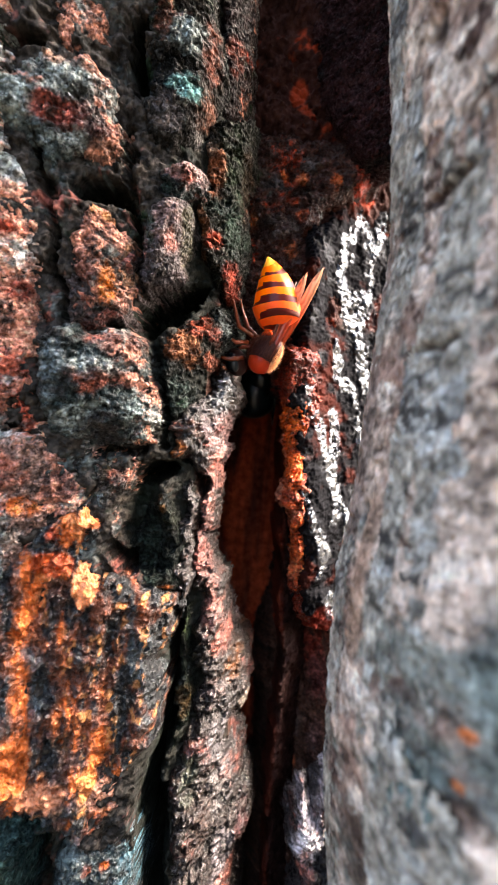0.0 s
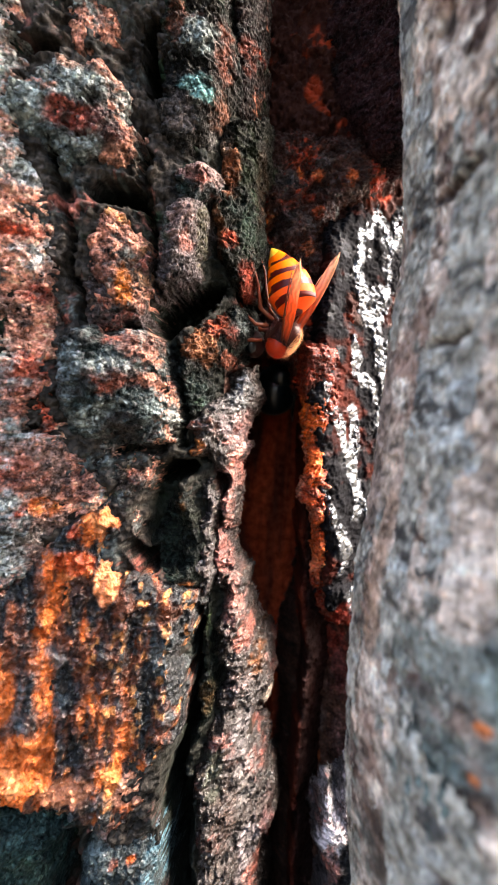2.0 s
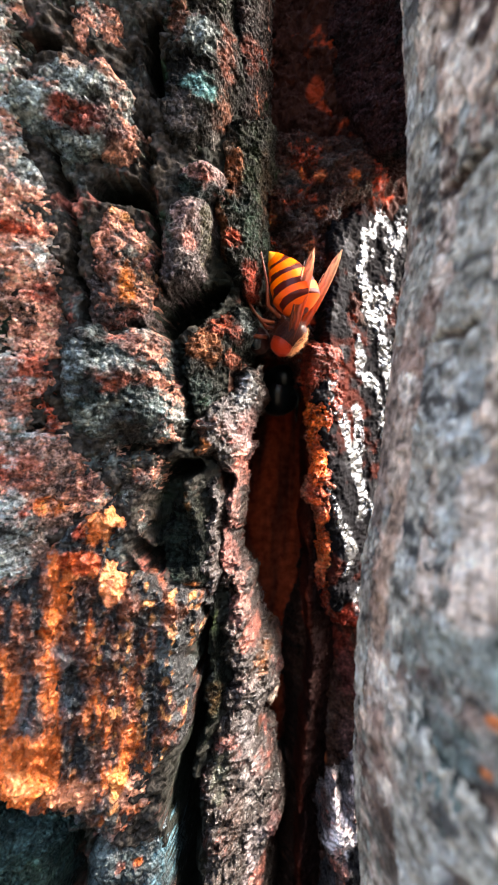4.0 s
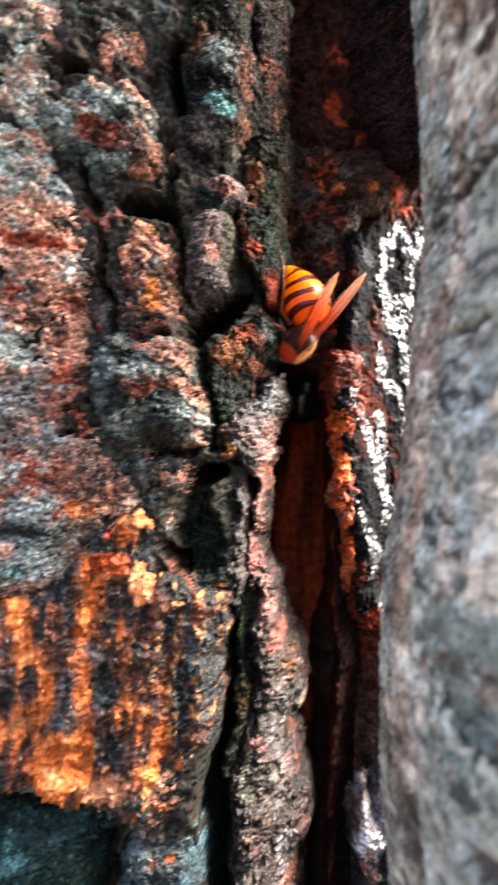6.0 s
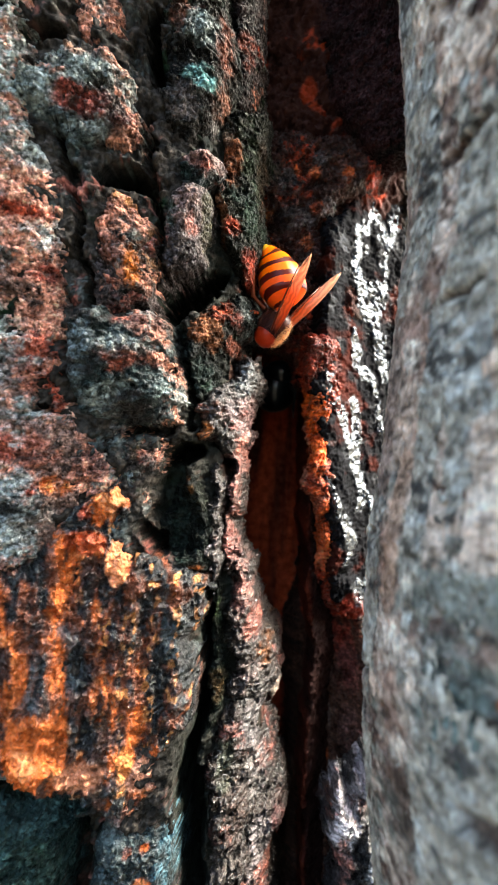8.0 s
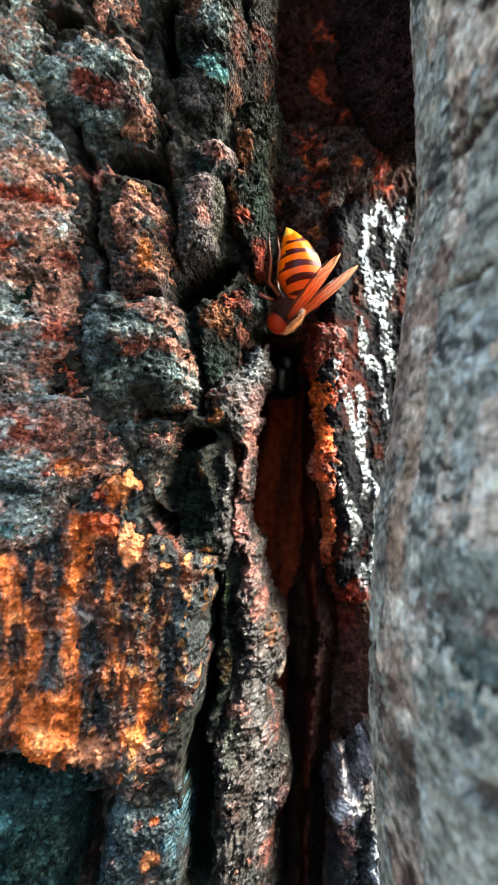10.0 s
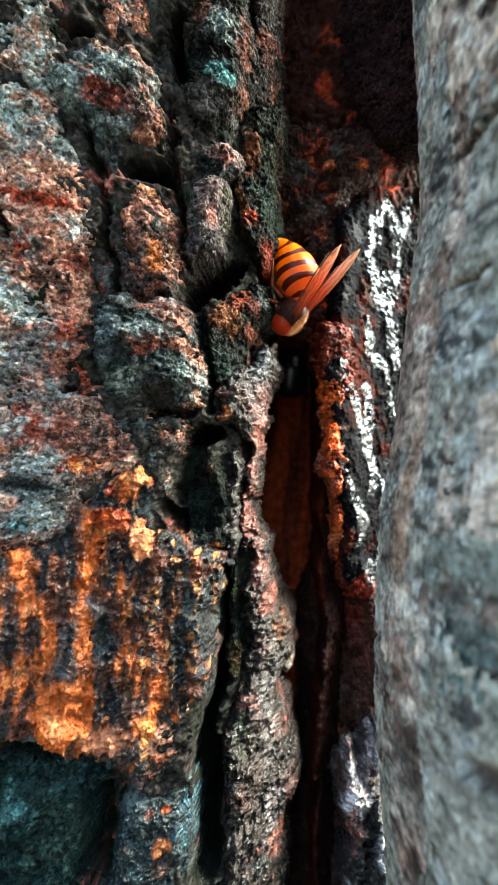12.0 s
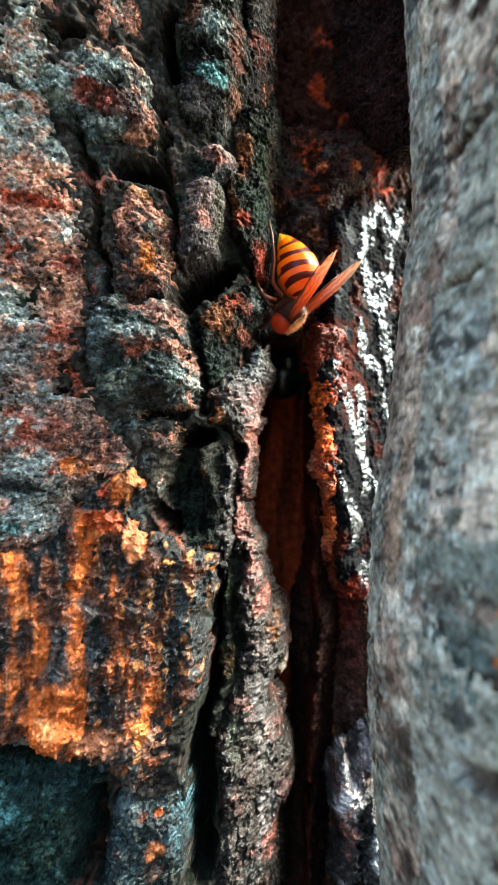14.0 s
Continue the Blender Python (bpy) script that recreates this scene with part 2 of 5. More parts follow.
def cleft_depth(X, Z):
    """How far the holes and clefts cut back."""
    y = np.zeros(X.shape)
    for k, (way, deep) in enumerate(HOLES + FURROWS + SEAMS):
        xs, zs, r = [p[0] for p in way], [p[1] for p in way], max(p[2] for p in way) * 1.6
        near = (X > min(xs) - r) & (X < max(xs) + r) & (Z > min(zs) - r) & (Z < max(zs) + r)
        if not near.any():
            continue
        x = X[near] + 1.6 * fbm(X[near], Z[near], 4, 300 + k, 5, 0.65)
        z = Z[near] + 1.6 * fbm(X[near], Z[near], 4, 340 + k, 5, 0.65)
        best = np.full(x.shape, 9.0)
        for (ax, az, aw), (bx, bz, bw) in zip(way, way[1:]):
            ex, ez = bx - ax, bz - az
            t = np.clip(((x - ax) * ex + (z - az) * ez) / (ex * ex + ez * ez), 0, 1)
            best = np.minimum(best, np.hypot(x - ax - t * ex, z - az - t * ez) / (aw + (bw - aw) * t))
        y[near] = np.maximum(y[near], deep * (1 - ease(best, 0.4, 1.25)))
    return y


def plate(outline, off, thick, radius, stain, mat, name="bark_plate", label="", rough=0.5, warp=0.7, furrow=0.0, tilt=0.0, lean=0.0, seed=1, plane=None, knob=0.0, shape=None):
    """One plate of bark with a ragged, rounded edge, standing proud of the crevices round it. off: mm behind the outer face; tilt, lean: mm back for each mm up or across."""
    xs_, zs_ = [p[0] for p in outline], [p[1] for p in outline]
    xs = np.arange(min(xs_) - 3, max(xs_) + 3, STEP)
    zs = np.arange(min(zs_) - 3, max(zs_) + 3, STEP)
    xc, zc = (min(xs_) + max(xs_)) / 2, (min(zs_) + max(zs_)) / 2
    memo = {}

    def dist(X, Z):
        if "d" not in memo:
            wx = warp * (fbm(X, Z, 8, seed, 6, 0.62) * 3.4)
            wz = warp * (fbm(X, Z, 8, seed + 5, 6, 0.62) * 3.4)
            memo["d"] = inside(X + wx, Z + wz, outline)
        return memo["d"]

    def depth(X, Z):
        d = dist(X, Z)
        t = 1 - np.clip(d / radius, 0, 1)
        face = trunk_face(X) if plane is None else plane[0] + plane[1] * X
        y = face + off + tilt * (Z - zc) + lean * (X - xc) + thick * (1 - np.sqrt(np.clip(1 - t * t, 0, 1)))
        y = y + np.where(d < 0, -d * 6, 0) + rough * crumbs(X, Z, seed) + cleft_depth(X, Z)
        if knob:
            y = y + knobs(X, Z, seed, knob)
        if furrow:
            y = y + furrow * fbm(X, Z, 2.2, seed + 9, 4, 0.55, tall=7.0)
        if shape:
            y = y + shape(X, Z)
        return y

    return sheet(name, xs, zs, depth, lambda X, Z, Y: stain(X, Z, seed, Y if plane is None else Y - plane[0] - plane[1] * X + trunk_face(X)), lambda X, Z: dist(X, Z) > -1.1, mat, trunk, label)


def bark_mix(grey=0.4, pink=0.5, orange=0.0, moss=0.0, dark=0.25, spots=(), streak=1.0, base=None, tints=(PINK, GREYTEAL), pale=1.0):
    """Stains of weathered bark: shares of lichen grey, flaking pink, bare orange wood, moss and black crust."""
    def stain(X0, Z, seed, Y=None):
        X = X0 if Y is None else X0 + 0.8 * (Y - trunk_face(X0))
        c = np.ones(X.shape + (3,)) * np.array(base or TEAL)
        c = blend(c, BROWN, 0.7 * ease(fbm(X, Z, 9, seed + 39, 5, 0.6), -0.1, 0.25)) if base is None else c
        n1 = fbm(X, Z, 7, seed + 40, 6, 0.62, tall=1.3)
        n2 = fbm(X, Z, 5, seed + 41, 6, 0.64)
        n3 = fbm(X, Z, 5, seed + 42, 6, 0.64)
        n4 = fbm(X, Z, 4, seed + 43, 6, 0.64)
        g1, g2, grain = cells(X + 0.5 * n3, Z + 0.5 * n4, 0.5, seed + 47)
        n1, n2 = n1 + 0.3 * (grain - 0.5), n2 - 0.26 * (grain - 0.5)
        c = blend(c, tints[0], ease(n1, 0.30 - pink * 0.8, 0.56 - pink * 0.8))
        c = blend(c, tints[1], 0.9 * ease(n2, 0.34 - grey * 0.8, 0.62 - grey * 0.8))
        if orange:
            c = blend(c, ORANGE, ease(n3, 0.45 - orange * 0.8, 0.62 - orange * 0.8))
        if moss:
            c = blend(c, MOSS, ease(n4, 0.4 - moss * 0.8, 0.65 - moss * 0.8))
        c = blend(c, DARK, 0.9 * ease(fbm(X, Z, 3.0, seed + 44, 6, 0.7, tall=streak), 0.42 - dark * 0.8, 0.64 - dark * 0.8))
        flake = 0.1 + 0.9 * ease(fbm(X, Z, 1.6, seed + 48, 5, 0.75, tall=streak), -0.3, 0.1)
        for cx, cz, rx, rz, tint in spots:
            d = np.hypot((X0 - cx) / rx, (Z - cz) / rz) + 1.1 * fbm(X, Z, 4.0, seed + int(cx * 7) % 50, 6, 0.7, tall=streak)
            c = blend(c, tint, 0.95 * flake * (1 - ease(d, 0.65, 1.25)))
        grit = 0.98 + 1.05 * fbm(X, Z, 2.2, seed + 45, 5, 0.75) + 0.4 * (grain - 0.45)
        # darker seams between grains put fine shading into the colour
        c = c * (pale * np.clip(grit, 0.25, 1.9) * (0.45 + 0.75 * ease(g2 - g1, 0.02, 0.3)) * (0.7 + 0.75 * grain))[..., None]
        return blend(c, DARK, 0.75 * ease(fbm(X, Z, 1.6, seed + 46, 4, 0.7), 0.3, 0.55))
    return stain


trunk = tagged(new("tree_trunk"), "old tree trunk with cracked grey and orange bark around a hollow", "tree")
trunk.location = (0, 0, Z0)

# inner wood, seen in the crevices, the crack and the hollow
HOLLOW = [(-1.5, 18.5), (10.5, 15.7), (11.5, -17.6), (12.9, -39.0), (12.6, -60.5), (14.2, -103.3), (6.2, -103.8), (6.4, -60.9), (4.3, -39.5), (-2.0, -18.3), (-1.9, 3.3)]
FARSIDE = [(6.5, 18.1), (35.0, 19.3), (40.5, -104.2), (12.0, -106.1)]
ATTIC = [(-4.0, 89.4), (30.6, 90.3), (30.7, 41.1), (18.0, 13.6), (8.2, 9.1), (-0.5, 12.8), (-2.4, 43.0)]


def inner_depth(X, Z):
    hollow = ease(inside(X + fbm(X, Z, 6, 3) * 1.2, Z, HOLLOW), -0.6, 0.8)
    attic = ease(inside(X + fbm(X, Z, 6, 4) * 2, Z, ATTIC), -0.6, 0.6)
    y = trunk_face(X) + np.interp(X, [-14, -8, -5], [1.6, 2.6, 5.0]) + 4.5 * ease(-Z, 44, 50) * (1 - ease(X, -16, -12)) + cleft_depth(X, Z)
    y = y * (1 - attic) + (np.maximum(trunk_face(X) - 3, 39) + 4 * fbm(X, Z, 14, 6, 4)) * attic
    y = y * (1 - hollow) + 66 * hollow
    return y + 0.9 * crumbs(X, Z, 8) * (1 - 0.9 * hollow) + hollow * 0.8 * fbm(X, Z, 2.5, 12, 3, 0.5, tall=9)


def inner_stain(X, Z, Y):
    c = bark_mix(0.14, 0.0, 0.0, 0.1, 0.25, base=(0.026, 0.022, 0.018), tints=(FLESH, (0.11, 0.135, 0.13)))(X, Z, 61)
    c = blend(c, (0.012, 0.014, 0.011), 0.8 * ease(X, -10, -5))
    # crevice shade put into the colour: darker the deeper behind the outer face
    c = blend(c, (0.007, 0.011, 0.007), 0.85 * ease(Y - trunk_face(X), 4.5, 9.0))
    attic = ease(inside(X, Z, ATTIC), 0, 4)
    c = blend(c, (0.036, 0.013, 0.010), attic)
    c = blend(c, RUST, attic * ease(fbm(X, Z, 5, 66, 5, 0.6), 0.25, 0.45))
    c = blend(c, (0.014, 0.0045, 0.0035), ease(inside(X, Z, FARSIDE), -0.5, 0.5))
    hollow = ease(inside(X, Z, HOLLOW), -1, 2)
    c = blend(c, (0.26, 0.038, 0.012), hollow)
    c = blend(c, (0.045, 0.011, 0.006), hollow * ease(fbm(X, Z, 4, 62, 4, 0.5, tall=9), 0.0, 0.4))
    for cx, cz, rx, rz, tint in ((8.4, 62.6, 2.0, 3.4, RUST), (22.9, 49.5, 2.4, 5.0, RUST), (10.6, 48.0, 1.4, 1.8, ORANGE), (10.5, 39.4, 1.4, 2.8, ORANGE), (4.8, 45.7, 3.1, 3.3, RUST), (2.4, 39.7, 0.6, 0.9, AMBER)):
        c = blend(c, tint, spot(X, Z, cx, cz, rx, rz, int(cx) % 40))
    return c


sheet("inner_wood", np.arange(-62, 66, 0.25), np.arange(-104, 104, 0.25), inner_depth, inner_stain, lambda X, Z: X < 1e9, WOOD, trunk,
      "dark red-brown rotten wood inside the crack, crevice shade painted in")

# ---- bark plates ----
# where the wood lies bare and where crust still flecks it: x, z, half width, half height in mm, and how bare
BARE = [(-22.3, -25.6, 1.80, 5.26, 0.85), (-26.1, -28.5, 2.54, 2.98, 0.85), (-26.0, -34.5, 2.72, 6.05, 1.1), (-22.7, -41.9, 4.06, 4.84, 1.25), (-27.9, -40.5, 3.44, 6.50, 0.75), (-17.9, -45.1, 4.81, 3.21, 0.95), (-16.8, -12.6, 1.97, 2.27, 1.3), (-14.6, -11.1, 1.37, 1.68, 1.2), (-18.1, -18.0, 2.12, 2.72, 1.05), (-21.2, -20.2, 3.74, 4.12, 0.8), (-23.3, -23.3, 4.48, 2.98, 0.7)]
FLECKED = [(-12.9, -45.0, 1.47, 2.78, 1.2), (-15.2, -49.7, 1.32, 1.15, 1.1), (-23.5, -33.4, 10.65, 15.21, 0.62), (-26.9, -23.2, 3.68, 2.95, 0.5), (-19.8, -32.3, 2.61, 7.69, 0.6), (-16.8, -31.9, 2.02, 10.10, 0.56), (-15.8, -40.2, 4.78, 5.57, 0.55), (-10.6, -47.8, 2.50, 3.50, 0.75), (-9.2, -24.0, 3.17, 2.38, 0.45), (-7.4, -39.1, 1.81, 3.29, 0.55), (-12.5, -29.2, 4.72, 11.02, 0.4)]


def fibre_stain(X, Z, seed, Y=None):
    """Bare orange wood in upright fibres, broken up by black crust."""
    zone = np.full(X.shape, -0.05)
    for cx, cz, rx, rz, share in BARE + FLECKED:
        d = np.hypot((X - cx) / rx, (Z - cz) / rz) + 0.75 * fbm(X, Z, 4, seed + 47, 6, 0.68, tall=2.0)
        zone = np.maximum(zone, share * (1 - ease(d, 0.5, 1.35)))
    zone = zone * (0.95 + 0.55 * fbm(X, Z, 2.2, seed + 49, 4, 0.65, tall=3.5))
    U = X + 0.5 * (0 if Y is None else Y - trunk_face(X))
    n = fbm(U, Z, 1.9, seed + 40, 5, 0.62, tall=5.0) + 0.5 * fbm(U, Z, 3.5, seed + 41, 5, 0.62, tall=1.5)
    c = np.ones(X.shape + (3,)) * np.array((0.009, 0.011, 0.012))
    c = blend(c, (0.22, 0.06, 0.024), 0.85 * ease(n, 0.12 - zone * 0.9, 0.5 - zone * 0.9))
    c = blend(c, (0.12, 0.15, 0.155), 0.45 * ease(fbm(U, Z, 2.4, seed + 46, 5, 0.66, tall=3.0), 0.2, 0.42))
    c = blend(c, ORANGE, ease(n, 0.52 - zone * 0.92, 0.72 - zone * 0.92))
    c = blend(c, AMBER, ease(fbm(U, Z, 3, seed + 42, 5, 0.64), 0.05, 0.35) * ease(n, 0.66 - zone * 0.92, 0.9 - zone * 0.92))
    wx, wz = 0.4 * fbm(X, Z, 2.5, seed + 60, 4, 0.6), 0.4 * fbm(X, Z, 2.5, seed + 61, 4, 0.6)
    row = ease(np.sin(X * 2.3 + 1.4 * fbm(X, Z, 9, seed + 62, 2)), -0.4, 0.3)
    _, _, tag = cells(X + wx, (Z + wz) * 0.7, 0.62, seed + 52)
    east = ease(X, -22, -14)
    c = blend(c, (0.55, 0.23, 0.075), 0.9 * row * east * ease(tag, 0.62, 0.7) * ease(fbm(U, Z, 3, seed + 43, 4, 0.65, tall=2.5), -0.1, 0.15))
    c = c * np.clip(1 + 0.8 * fbm(U, Z, 1.3, seed + 44, 4, 0.7, tall=4.0), 0.3, 1.6)[..., None]
    c = blend(c, (0.012, 0.013, 0.014), 0.9 * ease(fbm(U, Z, 1.8, seed + 45, 4, 0.66, tall=6.0) - 0.15 * ease(zone, 0.9, 1.25), 0.10, 0.27))
    for cx, cz, rx, rz, tint in [(-14.5, -19.4, 1.23, 2.61, (0.95, 0.33, 0.13)), (-23.2, -43.1, 0.94, 1.72, AMBER), (-10.6, -47.8, 1.83, 2.16, (0.55, 0.26, 0.17)), (-17.9, -46.0, 3.22, 1.77, (0.62, 0.24, 0.12)), (-12.9, -45.0, 0.90, 1.96, (0.85, 0.3, 0.08)), (-18.6, -13.2, 0.75, 1.05, RUST), (-18.5, -16.9, 2.26, 1.51, (0.5, 0.075, 0.016))]:
        c = blend(c, tint, 0.85 * spot(X, Z, cx, cz, rx, rz, seed, 0.55))
    return c * np.clip(1 + 0.4 * fbm(X, Z, 1.6, seed + 48, 4, 0.7), 0.45, 1.5)[..., None]


# where the wet resin runs down: ways of (x, z, half width), in mm
UPPER_STREAMS = [
    [(21.8, 50.1, 0.59), (22.7, 43.3, 1.06), (24.3, 37.3, 1.53), (24.2, 30.5, 1.40), (22.7, 23.5, 1.60), (24.9, 17.3, 1.50), (25.6, 10.1, 0.81)],
    [(22.1, 43.7, 0.70), (20.0, 37.8, 1.14), (19.0, 31.8, 0.89), (19.9, 25.8, 1.11), (21.8, 21.6, 0.90)],
    [(18.6, 17.8, 0.54), (19.7, 11.2, 0.87), (23.0, 9.7, 1.02), (25.3, 6.1, 0.92), (24.8, 0.4, 0.57)],
]
LOWER_STREAMS = [
    [(13.8, 8.7, 0.60), (15.2, 4.5, 0.72), (17.8, -0.8, 0.53), (19.6, -5.5, 0.43)],
    [(19.0, 5.2, 0.86), (19.9, -0.1, 0.65), (19.4, -6.5, 0.87), (21.6, -11.9, 0.78), (20.2, -15.2, 0.55)],
    [(14.0, -8.9, 0.60), (17.3, -15.0, 0.74), (19.6, -20.5, 0.76), (18.1, -24.0, 0.64)],
    [(22.7, -12.5, 0.67), (24.5, -18.1, 0.57), (24.3, -24.2, 0.80), (22.5, -28.5, 0.90), (19.3, -26.9, 0.65), (22.7, -32.5, 0.79), (21.8, -36.1, 0.45)],
    [(10.6, 32.3, 0.30), (10.3, 27.8, 0.30)],
    [(27.0, 51.9, 0.49), (26.9, 43.9, 0.73), (26.5, 36.9, 0.48)],
    [(26.6, -2.8, 0.35), (26.3, -11.9, 0.35)],
]


def stream(X, Z):
    """1 on the running resin, 0 off it."""
    x, z = X + 0.8 * fbm(X, Z, 3, 401, 4, 0.65), Z + 0.8 * fbm(X, Z, 3, 402, 4, 0.65)
    m = np.zeros(X.shape)
    for way in UPPER_STREAMS + LOWER_STREAMS:
        for (ax, az, aw), (bx, bz, bw) in zip(way, way[1:]):
            ex, ez = bx - ax, bz - az
            t = np.clip(((x - ax) * ex + (z - az) * ez) / (ex * ex + ez * ez), 0, 1)
            m = np.maximum(m, 1 - ease(np.hypot(x - ax - t * ex, z - az - t * ez) / (0.15 + aw + (bw - aw) * t), 0.6, 1.6))
    return m


def stream_relief(X, Z):
    return -0.5 * stream(X, Z) - 1.6 * np.abs(fbm(X + 0.5 * fbm(X, Z, 2, 412, 3), Z, 2.3, 411, 3, 0.55, tall=2.0))


def resin_stain(X, Z, seed, Y=None):
    """Black resin, wet where it runs and dull between."""
    c = np.ones(X.shape + (3,)) * np.array((0.006, 0.006, 0.007))
    c = blend(c, (0.035, 0.008, 0.005), ease(fbm(X, Z, 6, seed + 1, 5, 0.65), 0.1, 0.4))
    for cx, cz, rx, rz, tint in [(21.5, 50.6, 2.13, 4.73, RUST), (15.9, 9.7, 1.25, 3.11, (0.05, 0.01, 0.006)), (25.2, -15.3, 1.14, 1.37, (0.5, 0.12, 0.06)), (19.8, -34.5, 3.32, 4.42, (0.14, 0.018, 0.01))]:
        c = blend(c, tint, 0.9 * spot(X, Z, cx, cz, rx, rz, seed, 0.6))
    net = np.abs(fbm(X + 0.5 * fbm(X, Z, 2, 412, 3), Z, 2.3, 411, 3, 0.55, tall=2.0))
    wet = ease(0.7 * stream(X, Z) + 1.5 * net - 0.2 + 0.5 * fbm(X, Z, 2.0, seed + 3, 4, 0.65, tall=1.6) + 0.7 * fbm(X, Z, 4.5, seed + 9, 3, 0.6, tall=1.5), 0.48, 0.7) * ease(stream(X, Z), 0.05, 0.3)
    c = blend(c, (0.03, 0.034, 0.04), 0.7 * wet)
    wet = np.maximum(wet, 0.15 * ease(fbm(X, Z, 2.2, seed + 4, 4, 0.6), 0.1, 0.4))
    return np.concatenate([c, wet[..., None]], -1)


DEEPGREEN, LICHEN, SALMON, CYAN = (0.008, 0.018, 0.014), (0.27, 0.31, 0.28), (0.60, 0.25, 0.165), (0.13, 0.28, 0.27)

# the broad plate and its stains, with DARK strips along two level creases
LICHENED = [(-29.6, 42.6, 7.21, 7.21, LICHEN), (-30.3, 32.7, 6.94, 5.40, LICHEN), (-28.8, 24.2, 5.66, 3.02, SALMON), (-26.6, 19.8, 4.51, 4.51, SALMON), (-30.5, 22.7, 3.74, 1.05, RUST), (-26.7, 22.7, 3.02, 0.76, RUST), (-23.7, 15.8, 1.80, 1.20, (0.2, 0.035, 0.02)), (-28.2, 9.3, 4.02, 1.83, LICHEN), (-24.7, 10.2, 3.34, 2.97, SALMON), (-24.5, 5.3, 3.32, 3.32, (0.3, 0.06, 0.03)), (-29.1, 1.9, 3.26, 4.34, (0.17, 0.16, 0.15)), (-22.5, 1.9, 1.04, 2.96, RUST)]
RUST_AND_DARK = [(-24.7, -5.5, 3.66, 2.93, (0.34, 0.11, 0.07)), (-28.2, -5.7, 1.81, 2.17, (0.3, 0.07, 0.04)), (-22.0, -9.8, 1.63, 1.18, ORANGE), (-24.3, -10.3, 0.88, 1.47, RUST), (-28.4, -14.7, 3.63, 2.90, (0.18, 0.2, 0.19)), (-30.1, -15.1, 1.73, 1.30, SALMON), (-24.6, -14.7, 2.21, 2.94, (0.16, 0.14, 0.12)), (-28.0, -18.2, 2.19, 1.46, CYAN), (-26.7, -12.6, 3.64, 1.02, DARK), (-25.0, -20.4, 4.43, 0.89, DARK), (-29.7, 17.0, 0.74, 2.22, RUST), (-18.2, -7.3, 1.88, 2.25, (0.07, 0.03, 0.025))]
plate([(-41.1, 49.8), (-21.7, 58.7), (-23.9, 50.5), (-26.2, 43.9), (-25.9, 39.8), (-25.8, 34.9), (-23.9, 28.3), (-22.8, 24.2), (-21.6, 18.7), (-21.2, 9.3), (-21.2, 3.5), (-19.2, -0.7), (-16.3, -5.7), (-15.5, -8.7), (-18.7, -11.7), (-21.8, -15.4), (-24.0, -20.8), (-30.4, -21.8), (-38.4, -21.6)], 0, 3, 4,
      bark_mix(0.42, 0.6, 0.0, 0, -0.1, pale=1.35, base=(0.17, 0.10, 0.078), spots=LICHENED + RUST_AND_DARK), BARK, seed=11, rough=0.95, label="broad lichen-grey bark plate flaking pink")
# the small brown lump at the top
plate([(-23.1, 53.8), (-18.3, 55.8), (-17.3, 51.7), (-17.5, 48.7), (-18.9, 46.5), (-21.8, 44.9), (-23.0, 45.9)], 0.5, 3, 3, bark_mix(0.1, 0.3, 0.05, 0, 0.15, [(-17.0, 50.0, 2.2, 3.0, (0.26, 0.10, 0.06))]), BARK, seed=12, rough=0.6)
# the upper jutting lump
# lower spots mix rust with underside shade put into the colour
plate([(-29.8, 40.8), (-26.6, 41.8), (-22.7, 44.2), (-18.5, 45.3), (-16.3, 43.8), (-15.0, 42.0), (-14.8, 38.7), (-13.2, 37.3), (-13.0, 31.6), (-14.9, 31.1), (-16.4, 31.6), (-18.1, 31.9), (-20.5, 29.1), (-23.0, 29.6), (-25.2, 33.3), (-28.7, 36.0)], -3.2, 7, 5,
      bark_mix(0.3, 0.3, 0.0, 0, 0.1, [(-22.3, 41.8, 6.12, 2.86, LICHEN), (-26.5, 38.9, 3.99, 3.19, LICHEN), (-17.5, 43.8, 2.09, 1.67, (0.34, 0.14, 0.09)), (-20.5, 36.9, 2.82, 1.45, (0.3, 0.07, 0.05)), (-17.2, 36.8, 2.45, 1.79, (0.07, 0.02, 0.016)), (-16.3, 33.3, 1.62, 2.02, (0.36, 0.16, 0.1)), (-19.6, 32.0, 2.39, 1.11, (0.06, 0.085, 0.08)), (-14.0, 34.4, 0.82, 3.27, (0.05, 0.07, 0.06)), (-21.4, 43.5, 1.65, 1.15, (0.3, 0.14, 0.08))]), BARK, seed=13, rough=0.90, warp=0.5, tilt=-0.10, label="jutting lump of lichen-grey bark, rusty beneath with shade painted in")
